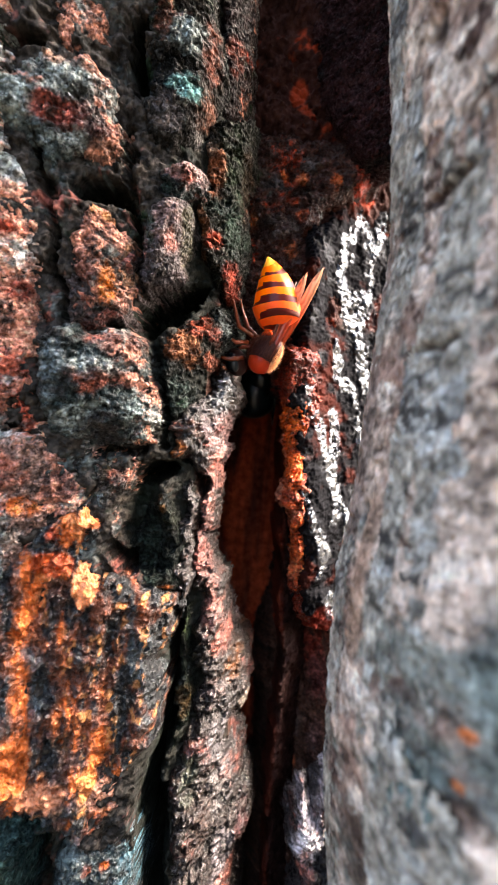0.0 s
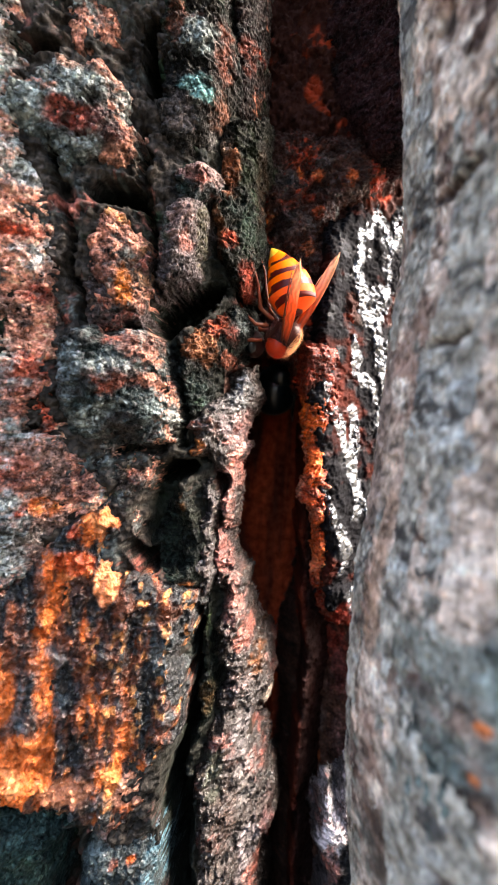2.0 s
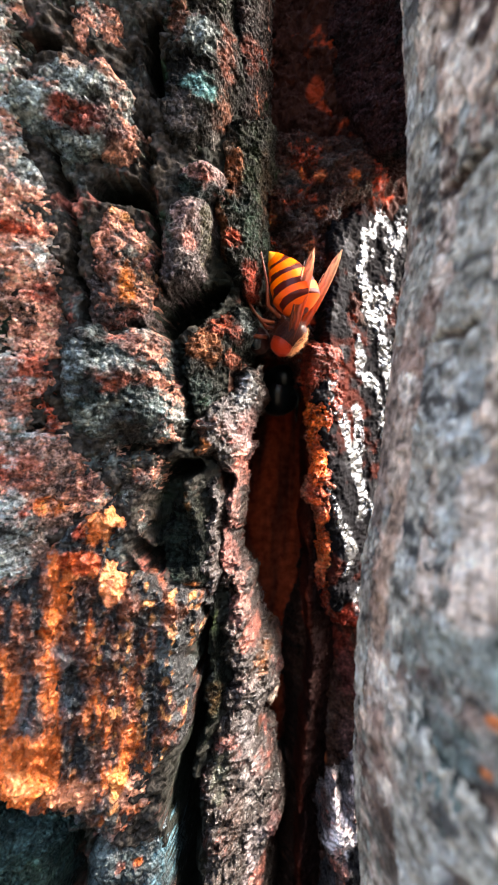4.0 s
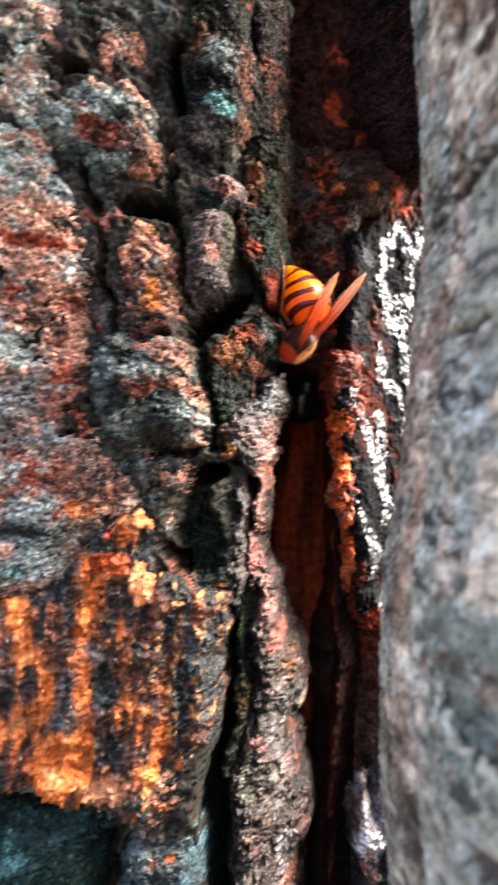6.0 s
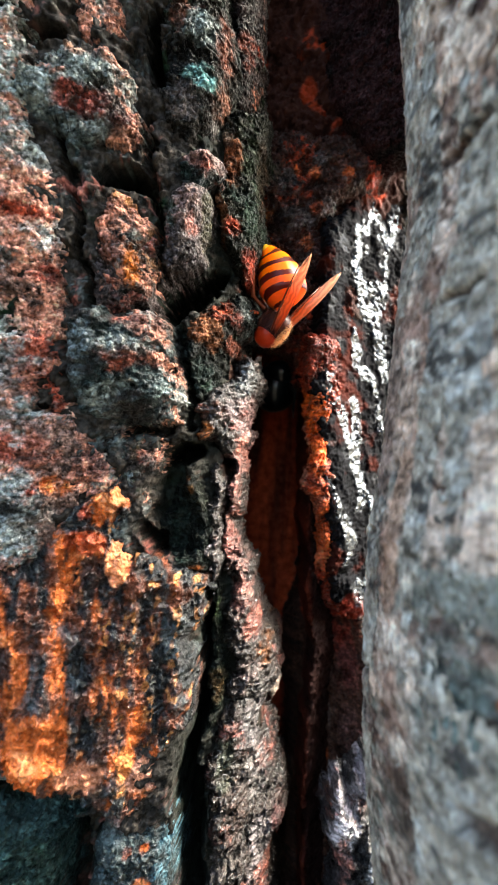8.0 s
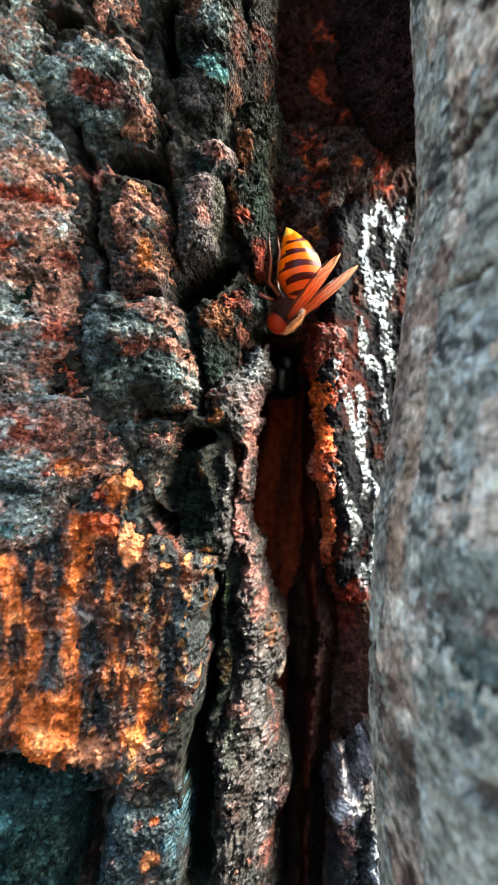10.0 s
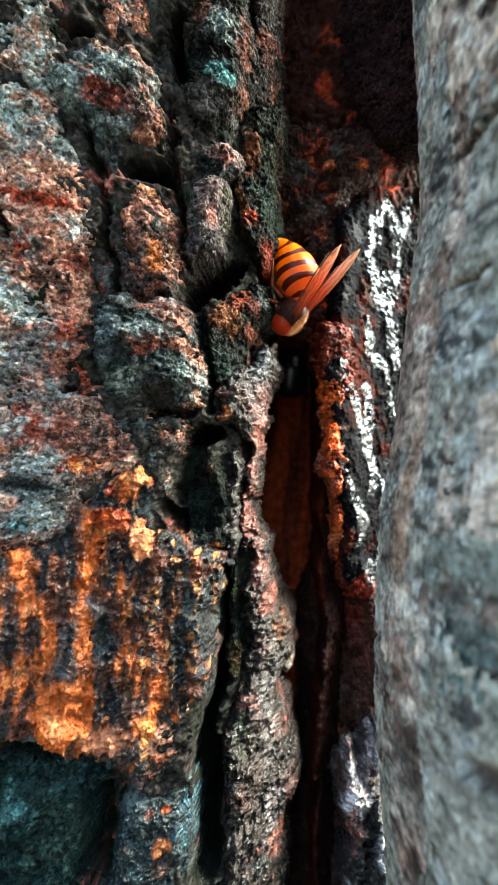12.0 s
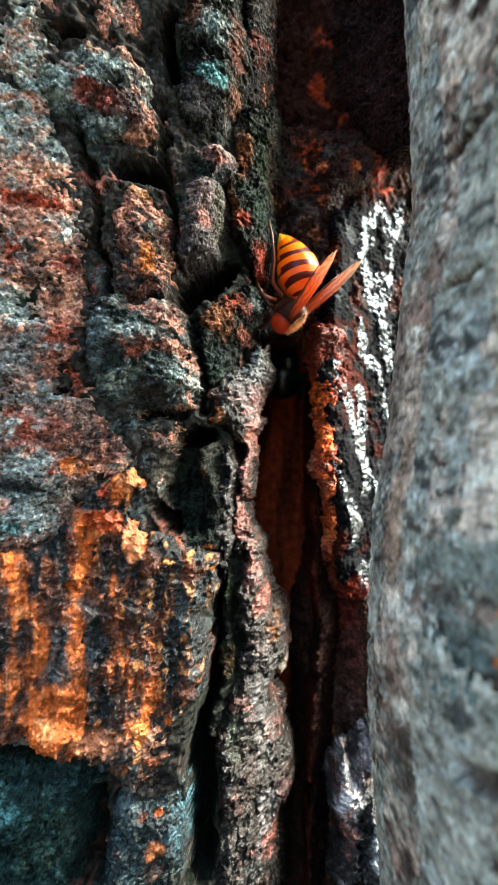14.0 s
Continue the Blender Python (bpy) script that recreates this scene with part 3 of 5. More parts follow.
# pink and orange lump
plate([(-19.3, 22.5), (-18.5, 26.4), (-17.3, 28.7), (-15.9, 28.0), (-13.6, 25.6), (-11.2, 24.1), (-11.5, 20.0), (-11.8, 15.0), (-14.1, 14.0), (-16.5, 14.4), (-18.5, 13.8), (-19.4, 17.7), (-18.7, 21.5)], -2.6, 6, 4,
      bark_mix(0.15, 0.4, 0.05, 0, 0.05, [(-16.0, 27.0, 1.75, 1.27, (0.36, 0.15, 0.03)), (-13.5, 23.8, 1.99, 1.59, SALMON), (-14.3, 18.0, 1.10, 3.13, (0.5, 0.13, 0.012)), (-12.8, 16.3, 1.10, 1.57, SALMON), (-17.1, 19.7, 1.71, 2.33, (0.34, 0.14, 0.10)), (-17.3, 15.9, 1.54, 1.70, (0.26, 0.05, 0.03)), (-14.5, 22.1, 0.95, 0.79, LICHEN), (-18.6, 24.5, 0.94, 1.56, DARK), (-12.1, 21.4, 0.80, 3.19, (0.3, 0.16, 0.09))]), BARK, seed=14, rough=0.85, warp=0.5, label="pink and orange bark lump")
# big overhanging lump
# the near-black spot at its foot is overhang shade painted on
plate([(-21.6, 10.7), (-17.8, 12.8), (-16.0, 11.6), (-13.0, 13.2), (-10.5, 12.1), (-9.0, 8.0), (-8.2, 5.0), (-7.5, 1.1), (-8.4, -1.5), (-10.9, -2.4), (-14.4, -2.0), (-17.2, -1.4), (-19.8, -1.1), (-21.4, 3.5)], -4.2, 8, 5.5,
      bark_mix(0.33, 0.33, 0.0, 0, 0.08, [(-12.7, 6.4, 3.87, 1.55, (0.36, 0.09, 0.05)), (-15.6, 7.9, 3.06, 1.53, LICHEN), (-15.9, 1.1, 1.98, 1.82, LICHEN), (-9.3, 2.5, 1.73, 2.04, (0.2, 0.27, 0.26)), (-11.5, 10.8, 2.35, 1.96, (0.2, 0.085, 0.06)), (-13.1, -0.2, 3.08, 1.69, (0.03, 0.024, 0.022)), (-19.5, 6.6, 1.66, 3.76, (0.12, 0.15, 0.15)), (-19.6, 2.2, 1.20, 1.65, (0.11, 0.14, 0.14)), (-15.3, 10.9, 1.92, 0.92, (0.3, 0.07, 0.04)), (-10.6, 6.3, 1.09, 0.78, SALMON)]), BARK, seed=15, rough=0.85, warp=0.5, tilt=-0.10, label="jutting grey-green bark lump with rust-red flakes")
# the narrow body beneath it
plate([(-18.2, 0.1), (-14.5, -0.7), (-9.9, -1.0), (-9.2, -3.7), (-10.0, -6.9), (-11.1, -10.0), (-11.5, -11.6), (-13.3, -11.6), (-14.6, -10.1), (-16.2, -7.9), (-18.6, -5.8)], 1.2, 4, 3,
      bark_mix(0.2, 0.2, 0.02, 0.05, 0.2, [(-15.8, -1.9, 3.04, 1.37, (0.13, 0.13, 0.12)), (-12.2, -5.8, 1.08, 1.39, RUST), (-11.5, -4.6, 1.08, 2.32, (0.12, 0.05, 0.04)), (-15.6, -5.7, 1.06, 2.28, (0.06, 0.08, 0.07)), (-13.3, -3.6, 0.92, 2.30, (0.09, 0.07, 0.03))]), BARK, seed=16, rough=0.80)
plate([(-12.7, -10.5), (-11.9, -9.7), (-10.9, -11.2), (-10.8, -13.0), (-11.8, -14.3), (-12.8, -13.5)], 0.3, 3, 2, bark_mix(0.3, 0.3, 0, 0, 0.2), KNOB, seed=34, rough=0.5, knob=0.5, warp=0.4)
# second column
plate([(-12.0, 63.1), (-5.2, 67.4), (-4.0, 58.8), (-2.9, 54.9), (-2.0, 50.5), (-4.1, 43.8), (-5.0, 38.6), (-8.3, 36.4), (-10.8, 36.8), (-11.6, 44.7)], 0.8, 3, 3,
      bark_mix(0.0, -0.1, 0.0, 0.1, 0.35, [(-7.1, 52.2, 3.22, 2.33, (0.2, 0.24, 0.23)), (-7.5, 45.5, 2.09, 1.40, CYAN), (-10.5, 52.9, 1.24, 2.66, (0.22, 0.08, 0.05)), (-9.6, 41.5, 1.88, 1.88, (0.1, 0.085, 0.08)), (-4.5, 51.7, 1.29, 3.68, (0.12, 0.04, 0.025)), (-4.9, 44.0, 1.25, 2.68, (0.12, 0.05, 0.03)), (-5.5, 39.9, 0.87, 1.57, (0.16, 0.15, 0.14))], base=(0.012, 0.011, 0.009), tints=(FLESH, (0.13, 0.15, 0.14))), MOSSY, seed=17, rough=0.8)
plate([(-10.3, 35.4), (-6.8, 37.7), (-4.6, 36.9), (-4.3, 33.3), (-6.6, 31.7), (-9.9, 31.3)], 0.3, 4, 3, bark_mix(0.0, 0.2, 0, 0, 0.15, [(-6.7, 35.2, 2.54, 1.87, (0.2, 0.13, 0.12)), (-6.3, 34.1, 1.19, 0.85, (0.3, 0.09, 0.06)), (-9.5, 32.1, 1.16, 1.16, DEEPGREEN)], tints=(FLESH, LILAC)), BARK, seed=18, rough=0.80)
# pale middle and dark foot: the fall of light painted into the spots
plate([(-10.5, 29.5), (-8.4, 31.5), (-6.2, 31.3), (-5.4, 29.4), (-5.4, 24.5), (-5.8, 21.1), (-8.6, 18.7), (-10.7, 17.2), (-11.5, 20.0), (-11.6, 14.2), (-13.8, 12.7), (-16.5, 11.9), (-18.9, 12.0), (-19.6, 17.7), (-10.8, 24.8)], -1.8, 5, 3.5,
      bark_mix(0.1, 0.15, 0, 0.0, 0.12, [(-8.2, 27.8, 1.81, 3.70, (0.22, 0.14, 0.125)), (-7.6, 24.8, 1.15, 1.31, (0.28, 0.10, 0.075)), (-10.4, 26.5, 0.81, 2.44, (0.05, 0.07, 0.055)), (-8.3, 20.3, 2.83, 1.46, (0.05, 0.04, 0.042)), (-5.8, 26.4, 0.67, 4.19, (0.07, 0.065, 0.035))], base=(0.06, 0.045, 0.042), tints=(FLESH, LILAC)), BARK, seed=19, rough=0.65, warp=0.45, tilt=-0.1, label="smooth grey-pink bark plate, undercut at its foot")
plate([(-5.2, 67.4), (-0.1, 73.2), (0.8, 63.7), (0.7, 58.3), (0.5, 51.9), (-1.8, 45.6), (-3.6, 45.9), (-2.8, 52.4), (-3.9, 57.2)], 3.8, 3, 3, bark_mix(-0.1, 0.0, 0.0, 0.1, 0.35, [(-1.6, 56.0, 1.35, 2.89, (0.08, 0.022, 0.014)), (-0.2, 57.1, 0.59, 0.79, RUST)], base=(0.007, 0.0035, 0.003)), MOSSY, seed=20)
plate([(-4.9, 43.2), (-1.8, 46.0), (1.1, 48.9), (2.0, 42.5), (1.5, 34.0), (1.7, 27.0), (1.0, 22.1), (-0.7, 21.3), (-3.2, 24.4), (-5.0, 26.0), (-5.1, 30.8), (-4.4, 37.0)], 1, 4, 3,
      bark_mix(-0.1, -0.3, 0.0, 0.25, 0.3, [(-1.1, 40.1, 2.03, 5.08, (0.013, 0.020, 0.011)), (0.2, 30.5, 1.28, 4.58, (0.016, 0.030, 0.020)), (-3.4, 36.8, 1.42, 3.55, (0.16, 0.055, 0.025)), (-4.6, 27.8, 1.20, 3.42, (0.13, 0.05, 0.022)), (-2.8, 27.5, 1.05, 1.57, (0.28, 0.05, 0.025)), (0.1, 22.5, 1.26, 3.06, (0.2, 0.035, 0.02)), (1.2, 37.4, 0.76, 5.67, (0.03, 0.018, 0.01)), (-4.4, 41.9, 1.07, 2.14, (0.12, 0.09, 0.07)), (-2.1, 33.5, 1.07, 1.79, DEEPGREEN)], base=(0.006, 0.007, 0.0045)), MOSSY, seed=21, label="mossy green bark ridge", furrow=0.9, rough=0.95)
# the slope below the big hole
plate([(-7.8, 14.1), (-5.5, 16.4), (-3.0, 19.4), (-0.7, 21.3), (1.1, 19.5), (1.5, 15.6), (-0.3, 12.8), (-1.0, 9.9), (-2.4, 6.2), (-4.3, 4.1), (-6.6, 0.4), (-7.4, 5.1), (-8.4, 9.7)], 1.5, 5, 3.5,
      bark_mix(-0.15, -0.1, 0.0, 0.2, 0.3, [(-6.1, 12.1, 1.95, 2.11, (0.22, 0.075, 0.03)), (-3.6, 15.9, 1.35, 1.86, (0.3, 0.06, 0.03)), (-4.8, 12.1, 1.32, 2.48, (0.24, 0.10, 0.05)), (-0.6, 16.1, 1.41, 2.29, (0.10, 0.12, 0.12)), (-1.6, 14.5, 1.04, 1.74, (0.2, 0.045, 0.03)), (-5.8, 5.4, 2.10, 2.43, (0.022, 0.034, 0.03)), (-7.6, 8.2, 0.79, 2.38, DEEPGREEN), (-1.8, 10.6, 1.20, 1.20, (0.24, 0.08, 0.05))], base=(0.008, 0.010, 0.008)), MOSSY, seed=22, rough=0.90, label="dark mossy bark slope flecked with rust")
# lips of the crack
# upper lip: pale right rim and dark upper left put side light into colour
plate([(-7.0, 1.2), (-3.9, 4.6), (-2.1, 8.8), (-1.0, 10.6), (0.6, 8.2), (1.2, 6.2), (1.1, 1.7), (1.2, -3.7), (-0.1, -6.4), (0.1, -10.8), (-0.3, -13.6), (-1.8, -14.2), (-2.1, -10.8), (-1.8, -7.3), (-3.1, -4.9), (-4.7, -3.0), (-6.8, -2.8)], 0, 6, 3.0,
      bark_mix(0.0, 0.0, 0.0, 0.0, 0.25, base=(0.022, 0.016, 0.014), tints=(FLESH, (0.09, 0.078, 0.078)), spots=[(0.0, 6.7, 1.41, 2.64, (0.13, 0.14, 0.145)), (0.2, -0.3, 1.40, 3.95, (0.3, 0.18, 0.17)), (-1.0, 1.3, 1.21, 2.59, (0.16, 0.12, 0.12)), (-1.0, -11.6, 1.21, 3.45, (0.36, 0.15, 0.12)), (0.4, -5.5, 1.06, 2.64, (0.34, 0.13, 0.1)), (-5.3, -1.6, 1.14, 1.30, (0.42, 0.13, 0.03)), (-5.1, 1.5, 3.09, 3.58, (0.02, 0.017, 0.015)), (-3.0, 5.2, 1.35, 2.02, (0.03, 0.026, 0.026)), (-3.4, 0.9, 1.00, 1.34, (0.09, 0.04, 0.03)), (-5.9, 0.5, 1.13, 0.80, (0.16, 0.04, 0.02))]), KNOB, name="crack_lip", seed=23, rough=0.75, warp=0.8, knob=1.2, label="crumbly pink-grey lip of the crack")
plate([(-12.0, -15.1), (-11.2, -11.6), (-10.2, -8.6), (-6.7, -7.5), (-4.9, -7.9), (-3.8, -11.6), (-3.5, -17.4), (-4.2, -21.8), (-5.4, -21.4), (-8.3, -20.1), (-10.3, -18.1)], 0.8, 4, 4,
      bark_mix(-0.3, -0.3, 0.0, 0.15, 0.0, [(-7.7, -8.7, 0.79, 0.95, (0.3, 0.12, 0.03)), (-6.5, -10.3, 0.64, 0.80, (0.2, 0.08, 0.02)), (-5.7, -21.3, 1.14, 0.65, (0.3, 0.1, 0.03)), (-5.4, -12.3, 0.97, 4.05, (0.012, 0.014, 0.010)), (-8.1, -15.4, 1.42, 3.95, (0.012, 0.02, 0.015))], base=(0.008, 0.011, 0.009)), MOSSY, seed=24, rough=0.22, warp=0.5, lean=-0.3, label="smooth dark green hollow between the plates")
plate([(-5.0, -7.9), (-4.0, -5.9), (-3.1, -7.4), (-2.4, -11.6), (-1.9, -15.4), (-2.3, -18.8), (-2.9, -22.1), (-3.9, -23.8), (-4.7, -22.6), (-4.2, -18.6), (-4.1, -14.0), (-4.7, -10.7)], 0.5, 4, 2.2,
      bark_mix(0.15, 0.1, 0.0, 0.0, 0.15, base=(0.04, 0.032, 0.03), tints=(FLESH, (0.2, 0.185, 0.185))), KNOB, name="crack_lip", seed=38, rough=0.9, warp=0.9, knob=1.2, label="crumbling pale grey rim of bark")
# the long ridge and its spots: pink, grey, dark brown down the left side
RIDGE_PINK = [(-1.3, -18.5, 1.21, 3.45, (0.3, 0.11, 0.09)), (0.8, -25.0, 1.43, 4.48, (0.36, 0.15, 0.12)), (2.2, -31.6, 1.48, 2.77, (0.34, 0.11, 0.08)), (4.5, -36.2, 1.35, 3.37, (0.2, 0.07, 0.02)), (2.1, -38.8, 1.68, 2.05, (0.26, 0.18, 0.165)), (3.0, -46.6, 2.12, 3.85, (0.13, 0.118, 0.12)), (4.1, -54.7, 1.79, 3.98, (0.12, 0.108, 0.105)), (0.6, -60.2, 2.31, 5.78, (0.05, 0.03, 0.024))]
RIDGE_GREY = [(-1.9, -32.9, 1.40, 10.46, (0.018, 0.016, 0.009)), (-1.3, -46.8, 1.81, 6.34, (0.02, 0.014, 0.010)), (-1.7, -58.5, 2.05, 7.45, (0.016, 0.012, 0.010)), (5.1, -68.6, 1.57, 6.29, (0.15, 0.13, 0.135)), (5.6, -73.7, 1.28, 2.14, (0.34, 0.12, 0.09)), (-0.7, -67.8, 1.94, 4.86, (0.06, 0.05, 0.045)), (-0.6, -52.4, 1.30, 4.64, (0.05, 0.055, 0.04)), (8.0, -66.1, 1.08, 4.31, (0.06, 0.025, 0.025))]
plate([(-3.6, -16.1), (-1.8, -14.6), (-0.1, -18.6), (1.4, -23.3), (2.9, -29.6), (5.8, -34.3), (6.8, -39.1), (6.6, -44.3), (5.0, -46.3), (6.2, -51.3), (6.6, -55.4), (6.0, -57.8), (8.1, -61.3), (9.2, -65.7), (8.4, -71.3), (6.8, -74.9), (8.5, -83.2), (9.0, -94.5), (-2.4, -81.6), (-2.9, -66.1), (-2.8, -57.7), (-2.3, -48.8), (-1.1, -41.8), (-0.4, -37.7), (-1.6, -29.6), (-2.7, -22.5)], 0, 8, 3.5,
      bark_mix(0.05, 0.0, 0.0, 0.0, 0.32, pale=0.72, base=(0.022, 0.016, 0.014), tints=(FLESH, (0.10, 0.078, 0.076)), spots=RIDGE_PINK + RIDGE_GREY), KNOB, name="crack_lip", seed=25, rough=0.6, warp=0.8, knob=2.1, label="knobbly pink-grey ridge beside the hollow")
plate([(-3.6, -22.8), (-2.2, -24.3), (-1.4, -31.4), (-0.8, -38.4), (-1.4, -43.3), (-2.7, -49.5), (-3.5, -48.2), (-3.5, -39.9), (-3.9, -30.6)], 2.5, 5, 3, bark_mix(-0.2, -0.3, 0.0, 0.2, 0.2, [(-2.4, -28.5, 0.69, 1.72, (0.03, 0.045, 0.02)), (-2.3, -39.5, 1.05, 2.64, (0.05, 0.03, 0.012))], base=(0.010, 0.014, 0.010)), MOSSY, seed=37, rough=0.6, warp=0.5, label="dark green mossy slope")
plate([(5.3, -41.5), (6.2, -41.8), (7.3, -43.3), (7.2, -45.2), (6.4, -46.6), (5.7, -44.9)], 4, 1.5, 1.2, bark_mix(0.2, 0.2, 0.0, 0.0, 0.0, base=(0.2, 0.16, 0.13)), KNOB, name="bark_chip", seed=39, rough=0.15, warp=0.2, label="thin pale chip of bark")
# bare wood and crust
plate([(-15.5, -8.8), (-13.0, -11.6), (-12.9, -15.1), (-11.6, -17.7), (-9.0, -20.3), (-4.8, -22.0), (-4.0, -24.4), (-5.0, -30.3), (-4.5, -35.3), (-3.3, -39.5), (-5.4, -42.4), (-7.1, -45.4), (-7.5, -49.3), (-10.1, -52.1), (-12.8, -52.0), (-15.4, -51.0), (-17.8, -48.9), (-20.4, -48.0), (-22.9, -48.2), (-24.7, -46.9), (-37.5, -44.5), (-38.5, -19.8), (-30.5, -19.9), (-24.2, -18.9), (-22.0, -14.6), (-19.0, -10.9)], -0.6, 5, 3.5,
      fibre_stain, CRUMB, name="bark_plate", seed=26, rough=0.7, warp=0.8, furrow=2.4, knob=0.5, shape=lambda X, Z: 1.1 * ease(X, -24, -15) * knobs(X, Z, 126, 1.0) * ease(Z, -52, -46), label="furrowed plate of bare orange wood and black crust")
plate([(-16.0, -51.3), (-12.8, -51.7), (-10.1, -51.8), (-7.5, -49.7), (-6.7, -55.1), (-6.0, -62.0), (-6.3, -70.5), (-6.1, -77.8), (-19.3, -72.8), (-17.1, -64.6), (-16.8, -56.5)], 1, 6, 4,
      bark_mix(0.12, -0.1, 0.0, 0.0, 0.15, base=(0.014, 0.024, 0.026), tints=(FLESH, (0.07, 0.125, 0.13)), spots=[(-10.4, -52.5, 3.38, 2.54, (0.34, 0.17, 0.13)), (-7.3, -58.8, 1.22, 7.87, (0.05, 0.12, 0.15)), (-10.3, -62.5, 1.05, 1.23, (0.75, 0.22, 0.08)), (-10.2, -57.3, 0.69, 0.60, (0.6, 0.12, 0.02)), (-12.3, -57.4, 0.51, 0.60, (0.5, 0.09, 0.02)), (-10.2, -65.8, 1.24, 1.24, (0.2, 0.06, 0.02)), (-14.1, -56.4, 2.03, 2.53, (0.06, 0.08, 0.08)), (-16.9, -52.7, 1.32, 1.65, (0.05, 0.05, 0.04))]), CRUMB, seed=27, rough=0.6, knob=0.6, warp=0.5)
plate([(-37.5, -44.5), (-24.7, -46.9), (-21.6, -49.7), (-17.6, -52.6), (-19.4, -56.6), (-20.4, -63.7), (-20.0, -72.6), (-36.7, -66.7)], 4, 5, 4, bark_mix(0.2, -0.35, 0.0, 0.1, 0.1, [(-28.5, -53.0, 1.75, 2.39, CYAN), (-23.3, -51.3, 4.82, 3.21, (0.03, 0.06, 0.06)), (-23.7, -58.4, 3.30, 4.13, (0.03, 0.055, 0.045))], base=(0.014, 0.032, 0.030), tints=(FLESH, (0.05, 0.105, 0.10))), MOSSY, seed=28, rough=1.0, furrow=1.6)

# ---- the far wall of the crack ----
plate([(2.3, 109.6), (27.1, 94.2), (29.0, 47.8), (23.7, 46.9), (18.8, 49.9), (14.8, 56.3), (9.5, 65.6)], 0, 5, 3,
      bark_mix(-0.2, -0.3, 0.0, 0.0, 0.3, base=(0.030, 0.013, 0.014)), MOSSY, name="overhang", seed=35, rough=0.7, plane=(46.0, -0.85), label="dark overhanging bark above the resin")
plate([(-2.7, 55.3), (6.7, 54.4), (16.3, 53.5), (23.9, 51.9), (25.2, 46.7), (17.9, 43.0), (13.7, 40.6), (13.0, 33.2), (13.3, 22.7), (14.7, 10.1), (9.4, 9.3), (7.6, 13.9), (2.3, 15.7), (-1.5, 30.2)], 0, 4, 3,
      bark_mix(0.0, 0.05, 0.0, 0.05, 0.2, base=(0.045, 0.016, 0.011), tints=(RUST, (0.10, 0.12, 0.115)), spots=[(10.3, 46.0, 1.34, 1.01, (0.75, 0.2, 0.07)), (7.1, 46.5, 0.78, 0.89, ORANGE), (16.1, 46.4, 1.13, 1.58, (0.6, 0.13, 0.03)), (20.8, 48.0, 1.59, 4.55, (0.42, 0.05, 0.02)), (19.1, 51.4, 0.80, 0.92, RUST), (2.1, 37.8, 0.88, 1.31, (0.5, 0.17, 0.02)), (10.6, 39.4, 1.11, 1.55, (0.5, 0.1, 0.03)), (8.9, 42.4, 1.33, 1.11, RUST), (9.0, 33.5, 1.31, 1.53, (0.62, 0.2, 0.08)), (5.3, 40.6, 3.31, 1.55, RUST), (7.6, 37.1, 2.74, 2.20, (0.12, 0.10, 0.09)), (4.0, 45.3, 2.23, 2.23, (0.10, 0.08, 0.07)), (11.2, 48.9, 1.58, 1.35, (0.07, 0.06, 0.06)), (10.8, 14.1, 2.13, 3.84, (0.3, 0.04, 0.012)), (14.7, 32.3, 0.88, 4.39, RUST), (6.2, 44.3, 4.45, 0.67, DARK)]), CRUMB, name="back_wall", seed=36, rough=0.9, plane=(35.0, 0.1), label="dark bark with orange flecks behind the hornet")
plate([(12.1, 38.3), (15.2, 43.1), (21.3, 53.2), (32.2, 57.8), (37.9, 18.8), (34.1, 3.6), (28.3, 5.3), (27.3, -0.5), (26.2, -9.7), (28.1, -15.4), (25.6, -18.1), (25.9, -28.9), (23.9, -35.3), (21.9, -37.2), (19.7, -33.4), (15.8, -27.1), (14.5, -16.8), (12.9, -8.7), (11.6, 2.9), (10.9, 16.4), (11.4, 28.2)], -6, 7, 4,
      resin_stain, WET, name="resin_wall", seed=30, rough=0.3, furrow=0.8, knob=0.7, tilt=0.13, warp=0.9, shape=stream_relief, label="glossy black resin-soaked bark, wet")
plate([(9.2, 14.8), (15.1, 16.4), (18.1, 14.7), (17.4, 9.2), (16.3, 4.8), (16.6, -0.4), (15.9, -5.6), (16.6, -10.8), (17.8, -15.1), (19.8, -20.7), (21.5, -26.9), (22.9, -31.0), (24.2, -35.7), (22.8, -38.2), (18.8, -33.4), (16.0, -28.4), (13.7, -25.3), (13.2, -20.8), (13.4, -15.8), (12.3, -11.8), (10.9, -9.8), (11.1, -5.9), (10.5, -1.0), (10.4, 3.9), (9.3, 9.5)], -6.5, 4, 2.6,
      bark_mix(-0.2, 0.0, 0.0, 0.0, 0.1, [(11.9, 4.1, 1.79, 4.38, (0.82, 0.15, 0.02)), (12.4, -4.8, 1.99, 5.98, (0.85, 0.14, 0.025)), (15.4, -18.5, 2.50, 6.66, (0.85, 0.16, 0.04)), (14.8, -23.5, 1.86, 2.07, (0.85, 0.2, 0.08)), (12.1, 12.5, 3.01, 4.01, (0.15, 0.02, 0.01)), (20.5, -32.3, 2.70, 4.49, (0.24, 0.03, 0.015))], base=(0.22, 0.03, 0.012)), CRUMB, name="wood_edge", seed=31, rough=1.0, furrow=0.6, warp=0.8, knob=1.3, label="crumbling bright orange wood edge")
